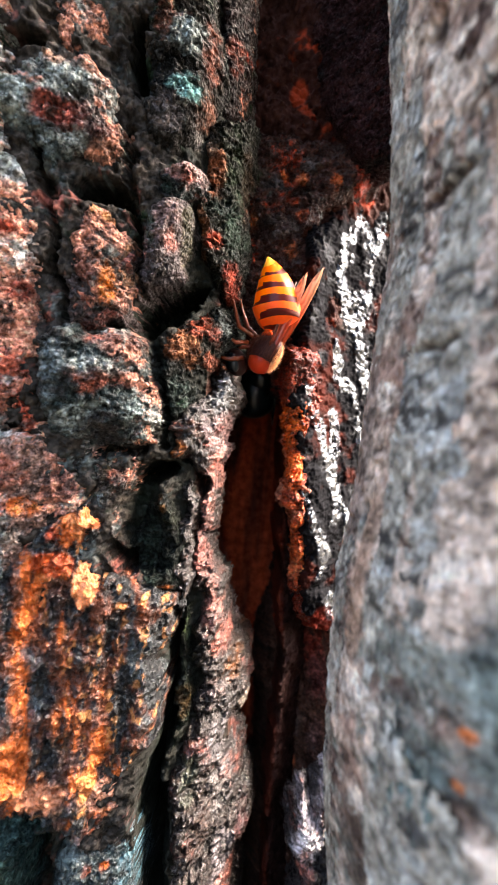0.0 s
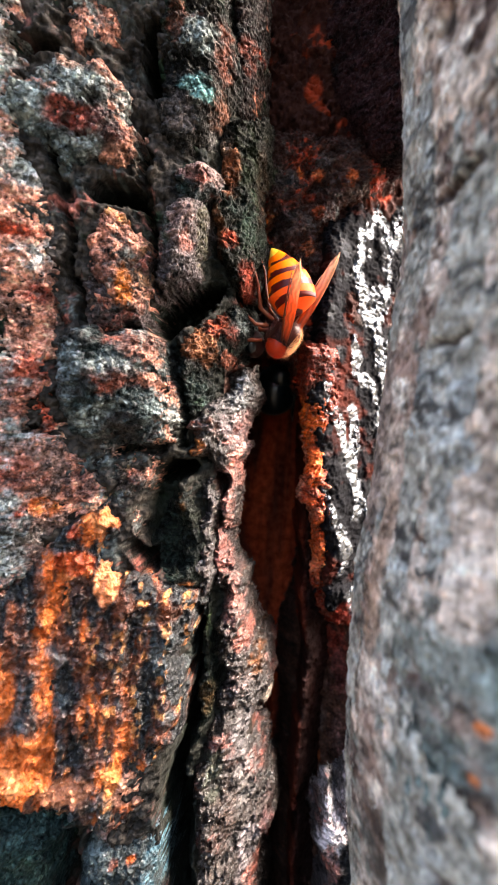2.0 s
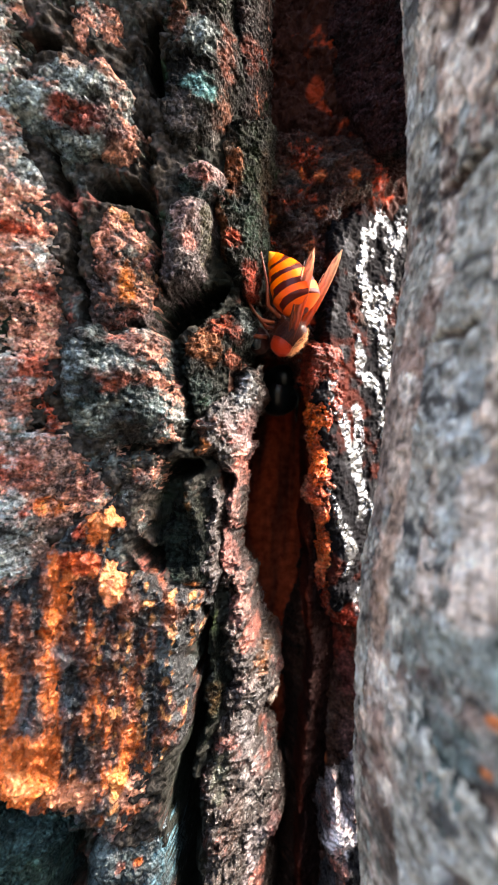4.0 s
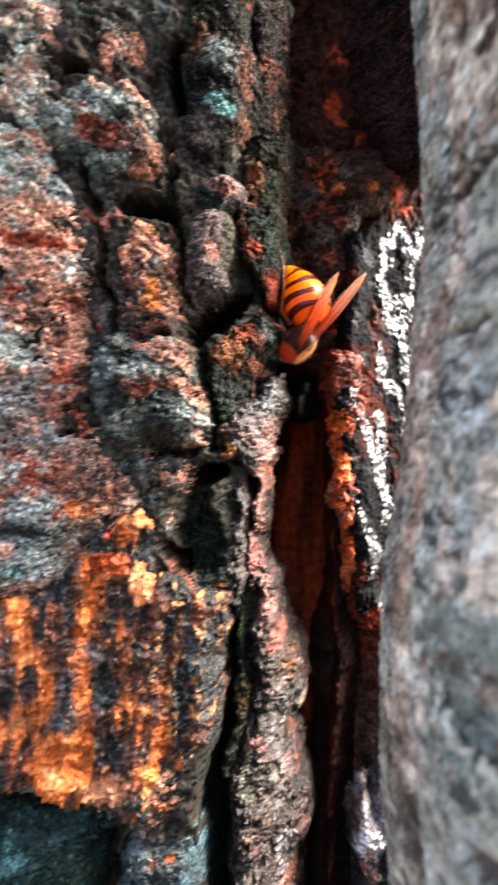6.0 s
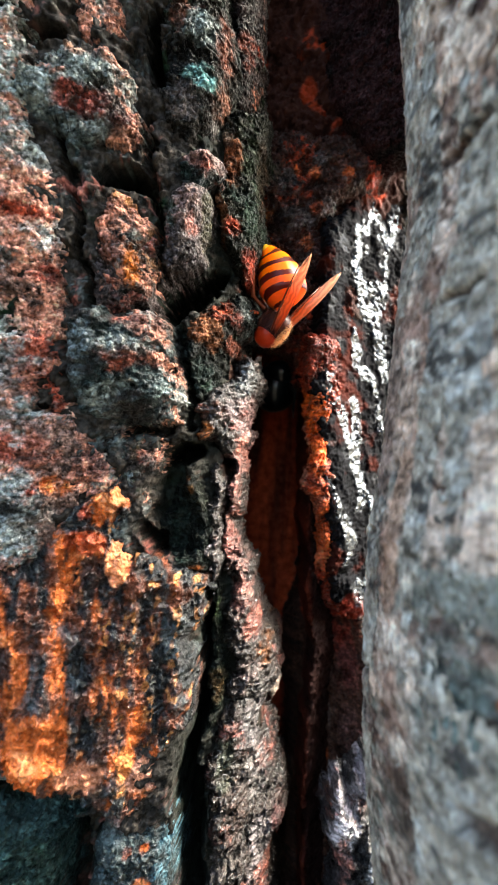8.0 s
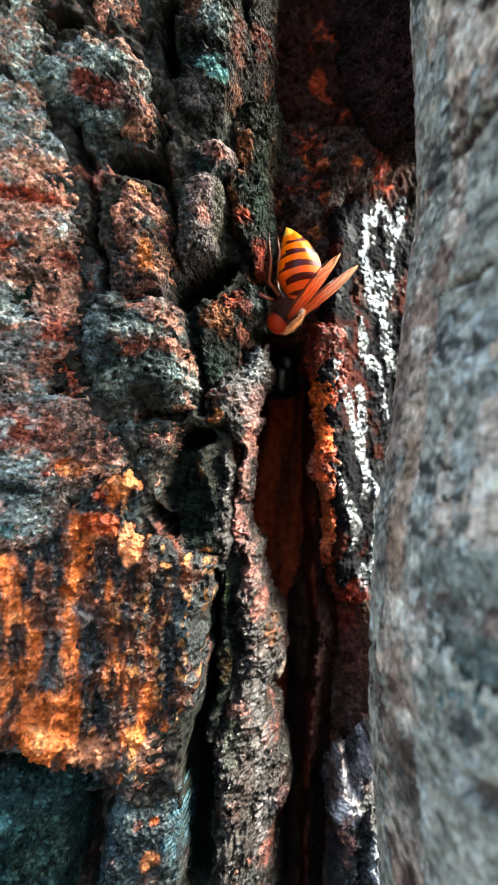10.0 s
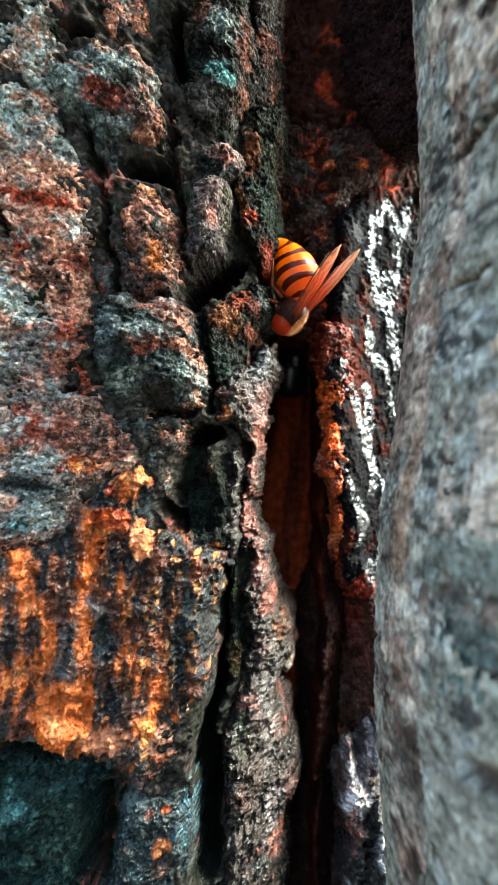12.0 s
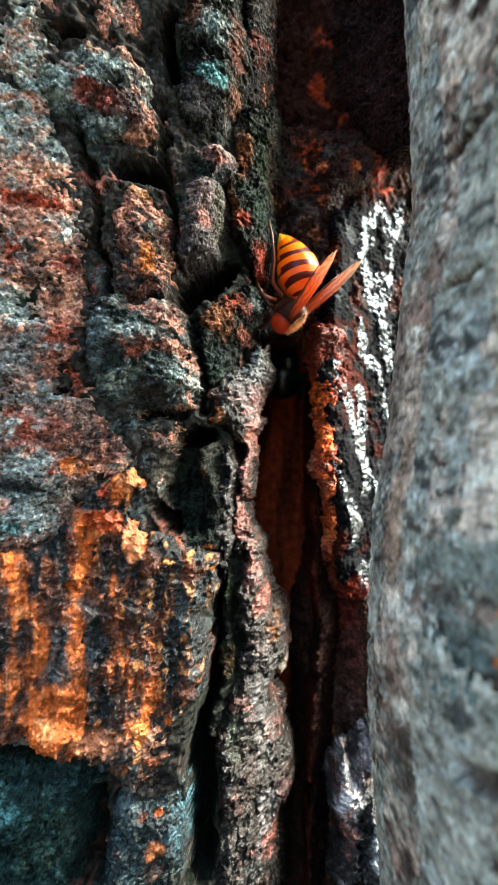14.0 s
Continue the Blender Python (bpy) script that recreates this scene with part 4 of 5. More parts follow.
plate([(11.5, -26.0), (14.9, -28.2), (18.4, -34.1), (22.1, -34.7), (24.0, -37.3), (27.9, -47.3), (30.3, -66.3), (33.0, -94.0), (9.6, -115.5), (10.8, -90.6), (10.2, -67.1), (9.1, -49.5), (10.3, -37.1)], 0, 4, 3.0,
      bark_mix(-0.3, -0.1, -0.3, 0.0, 0.05, [(14.7, -42.1, 0.95, 1.43, (0.4, 0.08, 0.02)), (12.5, -35.3, 0.72, 1.92, RUST), (17.2, -62.2, 1.09, 2.66, (0.32, 0.07, 0.02)), (18.4, -39.2, 3.01, 4.62, (0.12, 0.018, 0.012)), (20.6, -45.0, 2.52, 4.59, (0.07, 0.022, 0.02)), (22.5, -45.3, 0.91, 2.26, (0.2, 0.08, 0.07)), (17.0, -54.4, 1.67, 3.58, (0.05, 0.035, 0.03)), (21.1, -55.8, 2.33, 4.66, (0.06, 0.03, 0.026))], base=(0.040, 0.019, 0.013), streak=5.0, tints=((0.075, 0.026, 0.016), LILAC)), WOOD, name="wood_wall", seed=32, rough=0.28, furrow=0.5, warp=0.8, plane=(70.0, -1.3), label="dark red-brown wood wall of the hollow")
# crust at the foot: its sunlit glints are put in as whitish spots
plate([(16.8, -61.8), (18.5, -59.8), (20.5, -63.0), (20.8, -57.7), (22.3, -56.1), (23.5, -59.5), (24.5, -64.2), (26.0, -66.1), (25.9, -73.8), (27.4, -81.4), (29.7, -92.9), (18.3, -93.7), (19.0, -74.3)], 0, 6, 3,
      bark_mix(0.25, 0.1, 0.0, 0.0, 0.25, pale=0.9, base=(0.03, 0.028, 0.03), tints=(FLESH, (0.26, 0.24, 0.26)), spots=[(19.4, -66.5, 1.72, 5.36, (0.55, 0.52, 0.55)), (19.3, -72.3, 1.31, 3.27, (0.36, 0.15, 0.12)), (24.9, -73.9, 1.54, 4.40, (0.5, 0.52, 0.56)), (22.0, -58.1, 1.05, 1.89, (0.5, 0.46, 0.5)), (22.0, -74.1, 1.10, 6.59, (0.01, 0.01, 0.014)), (25.1, -67.1, 0.86, 1.51, (0.3, 0.1, 0.08))]), KNOB, name="resin_wall", seed=33, rough=0.6, warp=0.9, plane=(25.0, 0.0), knob=2.0, label="glossy wet crust at the crack's foot, pale glints painted on")

# ---- plain trunk round the crack ----
CX, CY, RAD = -215.0, 205.0, 285.0


def trunk_shell():
    angs = np.concatenate([np.radians(np.arange(-80, 8, 0.8)), np.radians(np.arange(8, 280, 4.0))])
    zs = np.concatenate([np.arange(-1200, -140, 40.0), np.arange(-140, 140, 2.5), np.arange(140, 1500, 40.0)])
    A, Z = np.meshgrid(angs, zs)
    R = RAD + 8 * fbm(A * RAD, Z, 60, 70, 4, tall=1.01) + 4 * fbm(A * RAD, Z, 14, 71, 4, tall=3.0) + 70 * np.exp(-(Z + 1200) / 260)
    X, Y = CX + R * np.cos(A), CY + R * np.sin(A)
    bm = bmesh.new()
    col = bm.verts.layers.float_color.new("stain")
    C = bark_mix(0.4, 0.4, 0, 0.15, 0.3)(A * RAD, Z, 77)
    vs = [[None] * len(angs) for _ in zs]
    for j in range(len(zs)):
        for i in range(len(angs)):
            v = bm.verts.new((X[j, i] * MM, Y[j, i] * MM, Z[j, i] * MM))
            v[col] = (*C[j, i], 1)
            vs[j][i] = v
    for j in range(len(zs) - 1):
        for i in range(len(angs)):
            k = (i + 1) % len(angs)
            x, y, z = X[j, i], Y[j, i], Z[j, i]
            if -55 < x < 60 and abs(z) < 98 and y < 150:
                continue
            bm.faces.new((vs[j][i], vs[j][k], vs[j + 1][k], vs[j + 1][i])).smooth = True
    bm.faces.new(vs[-1])
    me = bpy.data.meshes.new("trunk_bark")
    bm.to_mesh(me)
    bm.free()
    me.materials.append(BARK)
    ob = new("trunk_bark", me)
    ob.parent = trunk
    tagged(ob, "weathered grey-brown bark around the whole trunk")


trunk_shell()

# ---- grey stem in front ----
stem = tagged(new("grey_stem"), "smooth blue-grey tree stem standing close before the cracked trunk", "tree stem")
stem.location = (0, 0, Z0)
EDGE = [(14.9, 60.5), (15.2, 49.9), (16.5, 35.9), (17.6, 21.9), (16.4, 7.8), (16.0, -2.7), (14.7, -13.3), (14.2, -27.3), (15.0, -37.7), (16.8, -51.6), (18.2, -69.0)]


def stem_mesh():
    prof = [(74, 4), (45, 2), (22, -2), (8, -5), (2, -8), (0, -13), (1.4, -24), (3, -36), (5.5, -50), (12, -62), (24, -70), (48, -72), (78, -58), (90, -28), (84, -4)]
    px, py = np.array([p[0] for p in prof], float), np.array([p[1] for p in prof], float)
    s = np.concatenate([[0], np.cumsum(np.hypot(np.diff(px), np.diff(py)))])
    full = np.concatenate([np.arange(0, s[6] - 30, 2.0), np.arange(s[6] - 30, s[9] + 8, 0.3), np.arange(s[9] + 8, s[-1], 2.5)])

    def smooth(v):
        w = np.interp(full, s, v)
        for _ in range(6):
            wide = np.interp(np.concatenate([full - 3, full, full + 3]), full, w).reshape(3, -1)
            w = wide.mean(0)
        return w
    fx, fy = smooth(px), smooth(py)
    nx, ny = np.gradient(fy, full), -np.gradient(fx, full)
    ln = np.hypot(nx, ny)
    nx, ny = nx / ln, ny / ln
    ez, ex = np.array([p[1] for p in EDGE][::-1]), np.array([p[0] for p in EDGE][::-1])

    def clefts(S, Z):
        """Short level cracks across the bark: 1 in their middle."""
        m = np.zeros(S.shape)
        # distance from the stem's edge, height, half length, half width
        for ds, z, w, h in ((22, 24, 6, 0.7), (24, 10, 6, 0.45), (38, -31, 8, 1.3), (4, -28, 4.5, 0.6), (11, -6, 1.2, 1.6), (6, -13, 2.5, 0.5), (19, 39, 2.6, 2.4)):
            d = np.hypot((S - s[5] - ds) / w, (Z - z - 0.08 * (S - s[5] - ds) - 0.7 * fbm(S, Z, 4, 7, 3)) / h)
            m = np.maximum(m, 1 - ease(d, 0.5, 1.15))
        return m

    def surface(fine, zs, lift):
        S, Z = np.meshgrid(fine, zs)
        W = S * 0.36
        xe = np.interp(zs, ez, ex)
        relief = 0.3 * fbm(W, Z, 14, 80, 3) + 0.26 * fbm(W, Z, 1.6, 81, 6, 0.75)
        c1, c2, ct = cells(W + 0.6 * fbm(W, Z, 2, 3), Z, 0.9, 82)
        relief = relief + 0.2 * (0.5 - c1) + 0.14 * (ct - 0.5)
        relief = relief - 0.8 * clefts(S, Z)
        crack = np.abs(fbm(W * 0.6, Z * 1.6, 15, 83, 4))
        relief = relief + 0.2 * (ease(crack, 0.0, 0.08) - 1) * ease(fbm(W, Z, 22, 84, 2), -0.05, 0.25) + lift
        gx, gy, hx, hy = (np.interp(fine, full, v)[None, :] for v in (fx, fy, nx, ny))
        return S, Z, xe[:, None] + gx + hx * relief, gy + hy * relief

    def make(name, fine, zs, lift, tint, keep, label):
        S, Z, X, Y = surface(fine, zs, lift)
        c = tint(S, Z)
        n, k = len(fine), len(zs)
        quad = np.arange(n * k).reshape(k, n)
        f = np.stack([quad[:-1, :-1], quad[:-1, 1:], quad[1:, 1:], quad[1:, :-1]], -1)
        if keep is not None:
            m = keep(S, Z)
            f = f[m[:-1, :-1] & m[1:, 1:] & m[1:, :-1] & m[:-1, 1:]]
        f = f.reshape(-1, 4)
        used, f = np.unique(f, return_inverse=True)
        me = bpy.data.meshes.new(name)
        me.vertices.add(len(used))
        me.vertices.foreach_set("co", (np.stack([X, Y, Z], -1).reshape(-1, 3)[used] * MM).ravel())
        me.loops.add(f.size)
        me.loops.foreach_set("vertex_index", f.ravel())
        me.polygons.add(f.size // 4)
        me.polygons.foreach_set("loop_start", np.arange(0, f.size, 4))
        me.update(calc_edges=True)
        me.polygons.foreach_set("use_smooth", np.ones(f.size // 4, bool))
        att = me.color_attributes.new("stain", "FLOAT_COLOR", "POINT")
        rgba = np.ones((len(used), 4))
        rgba[:, :3] = np.clip(c, 0.004, 0.9).reshape(-1, 3)[used]
        att.data.foreach_set("color", rgba.ravel())
        me.materials.append(GREY)
        ob = new(name, me)
        ob.parent = stem
        tagged(ob, label)

    def speckle(c, S, Z, seed):
        _, _, tag = cells(S * 0.36 + 0.5 * fbm(S * 0.36, Z, 1.5, seed), Z, 0.6, seed)
        g = 1 + 1.5 * fbm(S * 0.36, Z, 1.4, seed + 1, 5, 0.8) + 0.7 * (tag - 0.5)
        return c * np.clip(g, 0.25, 1.9)[..., None]

    s0 = s[5]

    def bark_tint(S, Z):
        W = S * 0.36
        c = np.ones(S.shape + (3,)) * np.array((0.52, 0.42, 0.335))
        c = blend(c, (0.27, 0.185, 0.145), ease(fbm(W, Z, 5.5, 85, 5, 0.66), -0.1, 0.25))
        c = blend(c, (0.70, 0.62, 0.52), 0.9 * ease(fbm(W, Z, 3.2, 87, 5, 0.66), 0.08, 0.4))
        c = blend(c, (0.17, 0.20, 0.175), 0.85 * ease(fbm(W, Z, 8, 86, 5, 0.64) - 0.005 * (Z + 22), 0.05, 0.3))
        c = blend(c, (0.085, 0.055, 0.045), ease(fbm(W, Z, 3.2, 88, 5, 0.66), 0.2, 0.4))
        # brown and teal patches and two orange specks
        for ds, z, rw, rz, tint in ((36, -39, 24, 10, (0.10, 0.072, 0.056)), (28, -56, 22, 10, (0.17, 0.165, 0.15)), (31, -26, 12, 8, (0.11, 0.16, 0.15)), (44, -16, 8, 9, (0.15, 0.19, 0.175)), (6, 10, 4, 60, (0.26, 0.20, 0.165)),
                                    (14, -12, 3, 9, (0.36, 0.24, 0.17)), (13, 24, 3, 14, (0.30, 0.36, 0.33)), (26, 18, 8, 10, (0.50, 0.40, 0.33)), (38.5, -18, 1.3, 0.55, (0.85, 0.22, 0.05)), (38, -21.8, 1.0, 0.45, (0.75, 0.22, 0.06))):
            d = np.hypot((S - s0 - ds) / rw, (Z - z) / rz) + (0.6 * fbm(W, Z, 6, 93, 5, 0.62) if rz > 1 else 0)
            c = blend(c, tint, 0.85 * (1 - ease(d, 0.6, 1.15)))
        c = blend(c, (0.05, 0.032, 0.026), 0.9 * clefts(S, Z))
        return speckle(c, S, Z, 90) * 0.95

    def lichen_tint(S, Z):
        c = np.ones(S.shape + (3,)) * np.array((0.35, 0.335, 0.28))
        c = blend(c, (0.42, 0.44, 0.41), ease(fbm(S * 0.36, Z, 5, 95, 5, 0.7), 0.05, 0.35))
        c = blend(c, (0.075, 0.075, 0.07), ease(fbm(S * 0.36, Z, 4, 96, 5, 0.7), 0.2, 0.36))
        c = blend(c, (0.05, 0.032, 0.026), 0.9 * clefts(S, Z))
        return speckle(c, S, Z, 97) * 0.9

    zs = np.concatenate([np.arange(-1200, -100, 25.0), np.arange(-100, 100, 0.35), np.arange(100, 1400, 25.0)])
    make("stem_bark", full, zs, 0.0, bark_tint, None, "rough pale grey bark with dark cracks")
    # along the stem from its edge, height, half width, half height
    for k, (ds, z, rw, rz) in enumerate([(7, 44, 5, 30), (6, -20, 5, 14), (4, -62, 7, 26), (26, 8, 7, 24), (30, -38, 10, 17), (38, 52, 10, 16), (20, -8, 3, 18), (13, 24, 3, 12)]):
        fine = np.arange(s0 + ds - rw * 1.7, s0 + ds + rw * 1.7, 0.3)
        make("lichen_patch", fine, np.arange(z - rz * 1.6, z + rz * 1.6, 0.35), 0.12, lichen_tint,
             lambda S, Z, ds=ds, z=z, rw=rw, rz=rz, k=k: np.hypot((S - s0 - ds) / rw, (Z - z) / rz) + 1.0 * fbm(S, Z, 7, 100 + k, 6, 0.7) < 0.95,
             "thin blue-grey lichen crust")


stem_mesh()

# ---- ground ----
def ground():
    m, nodes, links, bsdf = material("forest_soil")
    n = nodes.new("ShaderNodeTexNoise")
    n.inputs["Scale"].default_value, n.inputs["Detail"].default_value = 30, 8
    r = nodes.new("ShaderNodeValToRGB")
    r.color_ramp.elements[0].color, r.color_ramp.elements[1].color = (0.02, 0.016, 0.01, 1), (0.09, 0.075, 0.045, 1)
    links.new(nodes.new("ShaderNodeTexCoord").outputs["Object"], n.inputs["Vector"])
    links.new(n.outputs["Fac"], r.inputs[0])
    links.new(r.outputs[0], bsdf.inputs["Base Color"])
    bsdf.inputs["Roughness"].default_value = 0.95
    bm = bmesh.new()
    bmesh.ops.create_grid(bm, x_segments=40, y_segments=40, size=400)
    me = bpy.data.meshes.new("ground")
    bm.to_mesh(me)
    bm.free()
    me.materials.append(m)
    tagged(new("ground", me), "dark forest soil", "ground", kind="structure")


ground()

# ---- the hornet ----
def chitin(name, color, rough=0.3, coat=0.4, vary=0.25, sss=0.0):
    m, nodes, links, bsdf = material(name)
    n = nodes.new("ShaderNodeTexNoise")
    n.inputs["Scale"].default_value, n.inputs["Detail"].default_value = 1400, 4
    links.new(nodes.new("ShaderNodeTexCoord").outputs["Object"], n.inputs["Vector"])
    ramp = nodes.new("ShaderNodeMapRange")
    ramp.inputs[3].default_value, ramp.inputs[4].default_value = 1 - vary, 1 + vary
    links.new(n.outputs["Fac"], ramp.inputs[0])
    mul = nodes.new("ShaderNodeVectorMath")
    mul.operation = "SCALE"
    mul.inputs[0].default_value = color
    links.new(ramp.outputs[0], mul.inputs["Scale"])
    links.new(mul.outputs[0], bsdf.inputs["Base Color"])
    bsdf.inputs["Roughness"].default_value = rough
    bsdf.inputs["Specular IOR Level"].default_value = 0.12
    bsdf.inputs["Coat Weight"].default_value, bsdf.inputs["Coat Roughness"].default_value = coat, 0.2
    if sss:
        bsdf.inputs["Subsurface Weight"].default_value = sss
        bsdf.inputs["Subsurface Radius"].default_value = (1.0, 0.35, 0.08)
        bsdf.inputs["Subsurface Scale"].default_value = 0.0008
    b = nodes.new("ShaderNodeBump")
    b.inputs["Strength"].default_value, b.inputs["Distance"].default_value = 0.25, 0.0001
    links.new(n.outputs["Fac"], b.inputs["Height"])
    links.new(b.outputs[0], bsdf.inputs["Normal"])
    return m


YELLOW = chitin("yellow_chitin", (1.0, 0.155, 0.001), 0.34, 0.0, 0.12, 0.35)
# yellow of the tip, paled so its backlit brightness sits in the colour
TIP = chitin("pale_yellow_chitin", (1.0, 0.48, 0.05), 0.3, 0.1, 0.1, 0.4)
MAROON = chitin("maroon_chitin", (0.07, 0.006, 0.004), 0.36, 0.1)
RUSSET = chitin("red_brown_chitin", (0.03, 0.005, 0.003), 0.45, 0.1, 0.3)
COLLAR = chitin("collar_chitin", (0.34, 0.022, 0.004), 0.4, 0.1, 0.3, 0.2)
SCARLET = chitin("orange_red_chitin", (0.85, 0.10, 0.008), 0.45, 0.0, 0.15, 0.4)
UMBER = chitin("dark_brown_chitin", (0.018, 0.004, 0.003), 0.6, 0.0)
LEGBROWN = chitin("leg_chitin", (0.12, 0.022, 0.007), 0.3, 0.3, 0.4)
FUZZ = chitin("brown_hair", (0.06, 0.014, 0.007), 0.6, 0.0, 0.4)
HAIR = chitin("golden_hair", (0.85, 0.42, 0.20), 0.45, 0.0, 0.2)
BLUEBLACK = chitin("blue_black_chitin", (0.002, 0.006, 0.008), 0.3, 0.5)


def part(name, bm, mats, parent, label="", smooth=True):
    me = bpy.data.meshes.new(name)
    for f in bm.faces:
        f.smooth = smooth
    bm.to_mesh(me)
    bm.free()
    for m in mats if isinstance(mats, (list, tuple)) else [mats]:
        me.materials.append(m)
    ob = new(name, me)
    ob.parent = parent
    return tagged(ob, label) if label else ob


def egg(bm, centre, radii, rings=18, segs=28, pinch=0.0, rot=None, mat=0):
    """An ellipsoid in mm along y, narrowed to the front by pinch."""
    rows = []
    for i in range(rings + 1):
        a = math.pi * i / rings
        y, r = -math.cos(a), math.sin(a)
        r *= 1 - pinch * (y + 1) / 2
        row = []
        for j in range(segs):
            b = 2 * math.pi * j / segs
            p = Vector((radii[0] * r * math.cos(b), radii[1] * y, radii[2] * r * math.sin(b)))
            if rot:
                p = rot @ p
            row.append(bm.verts.new((p + Vector(centre)) * MM))
        rows.append(row)
    for i in range(rings):
        for j in range(segs):
            k = (j + 1) % segs
            f = bm.faces.new((rows[i][j], rows[i][k], rows[i + 1][k], rows[i + 1][j]))
            f.material_index = mat
    bmesh.ops.remove_doubles(bm, verts=bm.verts[:], dist=1e-7)
    return bm


def tube(bm, pts, radii, segs=8):
    """A tapered jointed tube through points in mm."""
    pts = [Vector(p) for p in pts]
    rings = []
    for i, p in enumerate(pts):
        d = (pts[min(i + 1, len(pts) - 1)] - pts[max(i - 1, 0)]).normalized()
        s = d.cross(Vector((0.31, 0.2, 0.93))).normalized()
        t = d.cross(s)
        rings.append([bm.verts.new((p + (s * math.cos(a) + t * math.sin(a)) * radii[i]) * MM) for a in (2 * math.pi * k / segs for k in range(segs))])
    for a, b in zip(rings, rings[1:]):
        for k in range(segs):
            bm.faces.new((a[k], a[(k + 1) % segs], b[(k + 1) % segs], b[k]))
    bm.faces.new(rings[0][::-1])
    bm.faces.new(rings[-1])
    return bm


hornet = tagged(new("hornet"), "orange-yellow hornet with brown-striped abdomen clinging at the hollow's mouth", "hornet")


def build_hornet():
    # thorax with a dark side, a red collar and short pale hair along the back
    bm = egg(bmesh.new(), (0, 0.2, 0.1), (1.9, 2.7, 1.95), 24, 32)
    thorax = part("thorax", bm, UMBER, hornet, "dark brown thorax with pale hair along the back")
    thorax.matrix_basis = pose(0, 0.2 * MM, 0.5 * MM) @ Matrix.Scale(1.12, 4)
    bm = egg(bmesh.new(), (0, -0.6, 0.75), (1.65, 1.9, 1.5), 18, 28)
    part("scutum", bm, RUSSET, thorax, "red-brown back shield")
    bm = egg(bmesh.new(), (0, 1.45, 0.15), (1.95, 1.75, 1.9), 20, 32, 0.1)
    part("pronotum", bm, COLLAR, thorax, "dark red collar")
    rnd = random.Random(5)
    bm = bmesh.new()
    for i in range(9000):
        b = rnd.uniform(0.1, 0.9) * math.pi if i % 2 == 0 else rnd.uniform(-1, 1) * math.pi
        a = rnd.uniform(0.12, 0.9) * math.pi
        n = Vector((math.sin(a) * math.cos(b) / 1.95, -math.cos(a) / 2.75, math.sin(a) * math.sin(b) / 2.15))
        p = Vector((1.95 * math.sin(a) * math.cos(b), 0.2 - 2.75 * math.cos(a), 2.15 * math.sin(a) * math.sin(b)))
        back = n.z / n.length > 0.72
        if back != (i % 2 == 0):
            continue
        lie = 1.0 if back else 0.4
        d = (n.normalized() * lie + Vector((rnd.gauss(0, 0.25), rnd.gauss(-0.5 if back else -0.7, 0.35), rnd.gauss(0 if back else 0.15, 0.3)))).normalized()
        s = d.cross(Vector((1, 0.2, 0.1))).normalized() * 0.014
        t = d.cross(s).normalized() * 0.018
        ln = rnd.uniform(0.3, 0.85) if back else rnd.uniform(0.3, 0.8)
        v = [bm.verts.new(q * MM) for q in (p + s, p - s * 0.5 + t, p - s * 0.5 - t, p + d * ln)]
        for k in ((0, 1, 3), (1, 2, 3), (2, 0, 3)):
            bm.faces.new([v[q] for q in k]).material_index = 0 if back else 1
    tagged(part("hair", bm, [HAIR, FUZZ], thorax, "short pale golden hair"), kind="stuff")
    # head, tucked under into the hole
    bm = egg(bmesh.new(), (0, 0, 0), (2.7, 1.7, 2.2), 16, 26)
    head = part("head", bm, UMBER, hornet, "dark brown head")
    head.matrix_basis = pose(-0.8 * MM, 3.6 * MM, -2.8 * MM, -50)
    for s in (-1, 1):
        bm = egg(bmesh.new(), (s * 2.0, 0.3, 0.2), (0.85, 1.0, 1.6), 12, 16)
        part("eye", bm, BLUEBLACK, head, "dark glossy eye")
        bm = tube(bmesh.new(), [(s * 0.5, 1.5, 0.6), (s * 1.0, 2.6, 1.6), (s * 1.6, 4.0, 1.4), (s * 2.3, 6.2, 0.2)], [0.2, 0.17, 0.2, 0.12])
        part("antenna", bm, LEGBROWN, head)
        bm = tube(bmesh.new(), [(s * 1.1, 1.0, -1.4), (s * 0.9, 1.9, -1.9), (s * 0.1, 2.3, -2.2)], [0.5, 0.4, 0.1])
        part("mandible", bm, UMBER, head)
    bm = tube(bmesh.new(), [(0, -2.2, -0.3), (0, -3.0, -0.5), (0, -3.6, -0.8)], [1.0, 0.6, 0.9], 14)
    part("petiole", bm, SCARLET, hornet)
    # abdomen, striped, in overlapping rings
    abdomen = new("abdomen")
    abdomen.parent = hornet
    tagged(abdomen, "egg-shaped abdomen striped amber and maroon")
    LENGTH = 11.5

    def radius(s):
        u = np.clip(s / LENGTH, 0, 1)
        return 3.95 * (np.clip(u / 0.24, 0, 1) ** 0.5 * 0.94 + 0.06) * (1 - np.clip((u - 0.24) / 0.76, 0, 1) ** 2.1) ** 0.82
    cuts = [0.0, 1.35, 3.5, 5.8, 7.9, 9.65, LENGTH]
    dark_share = [0.3, 0.48, 0.52, 0.5, 0.45, 0.2]
    for k in range(6):
        a, b = cuts[k], cuts[k + 1]
        bm = bmesh.new()
        rings, segs, rows = 24, 64, []
        for i in range(rings + 1):
            w = i / rings
            row = []
            for j in range(segs):
                ang = 2 * math.pi * j / segs
                low = max(0.0, -math.sin(ang)) ** 2
                s = a + (b - a + (0.22 if k < 5 else 0)) * w
                s += (1.05 * math.sin(ang) + 0.3 * low) * (w if k == 0 else 1 - w if k == 5 else 1) + 0.10 * math.sin(ang * 3 + k)*(1 if 0 < k < 5 else 0)
                s = min(s, LENGTH)
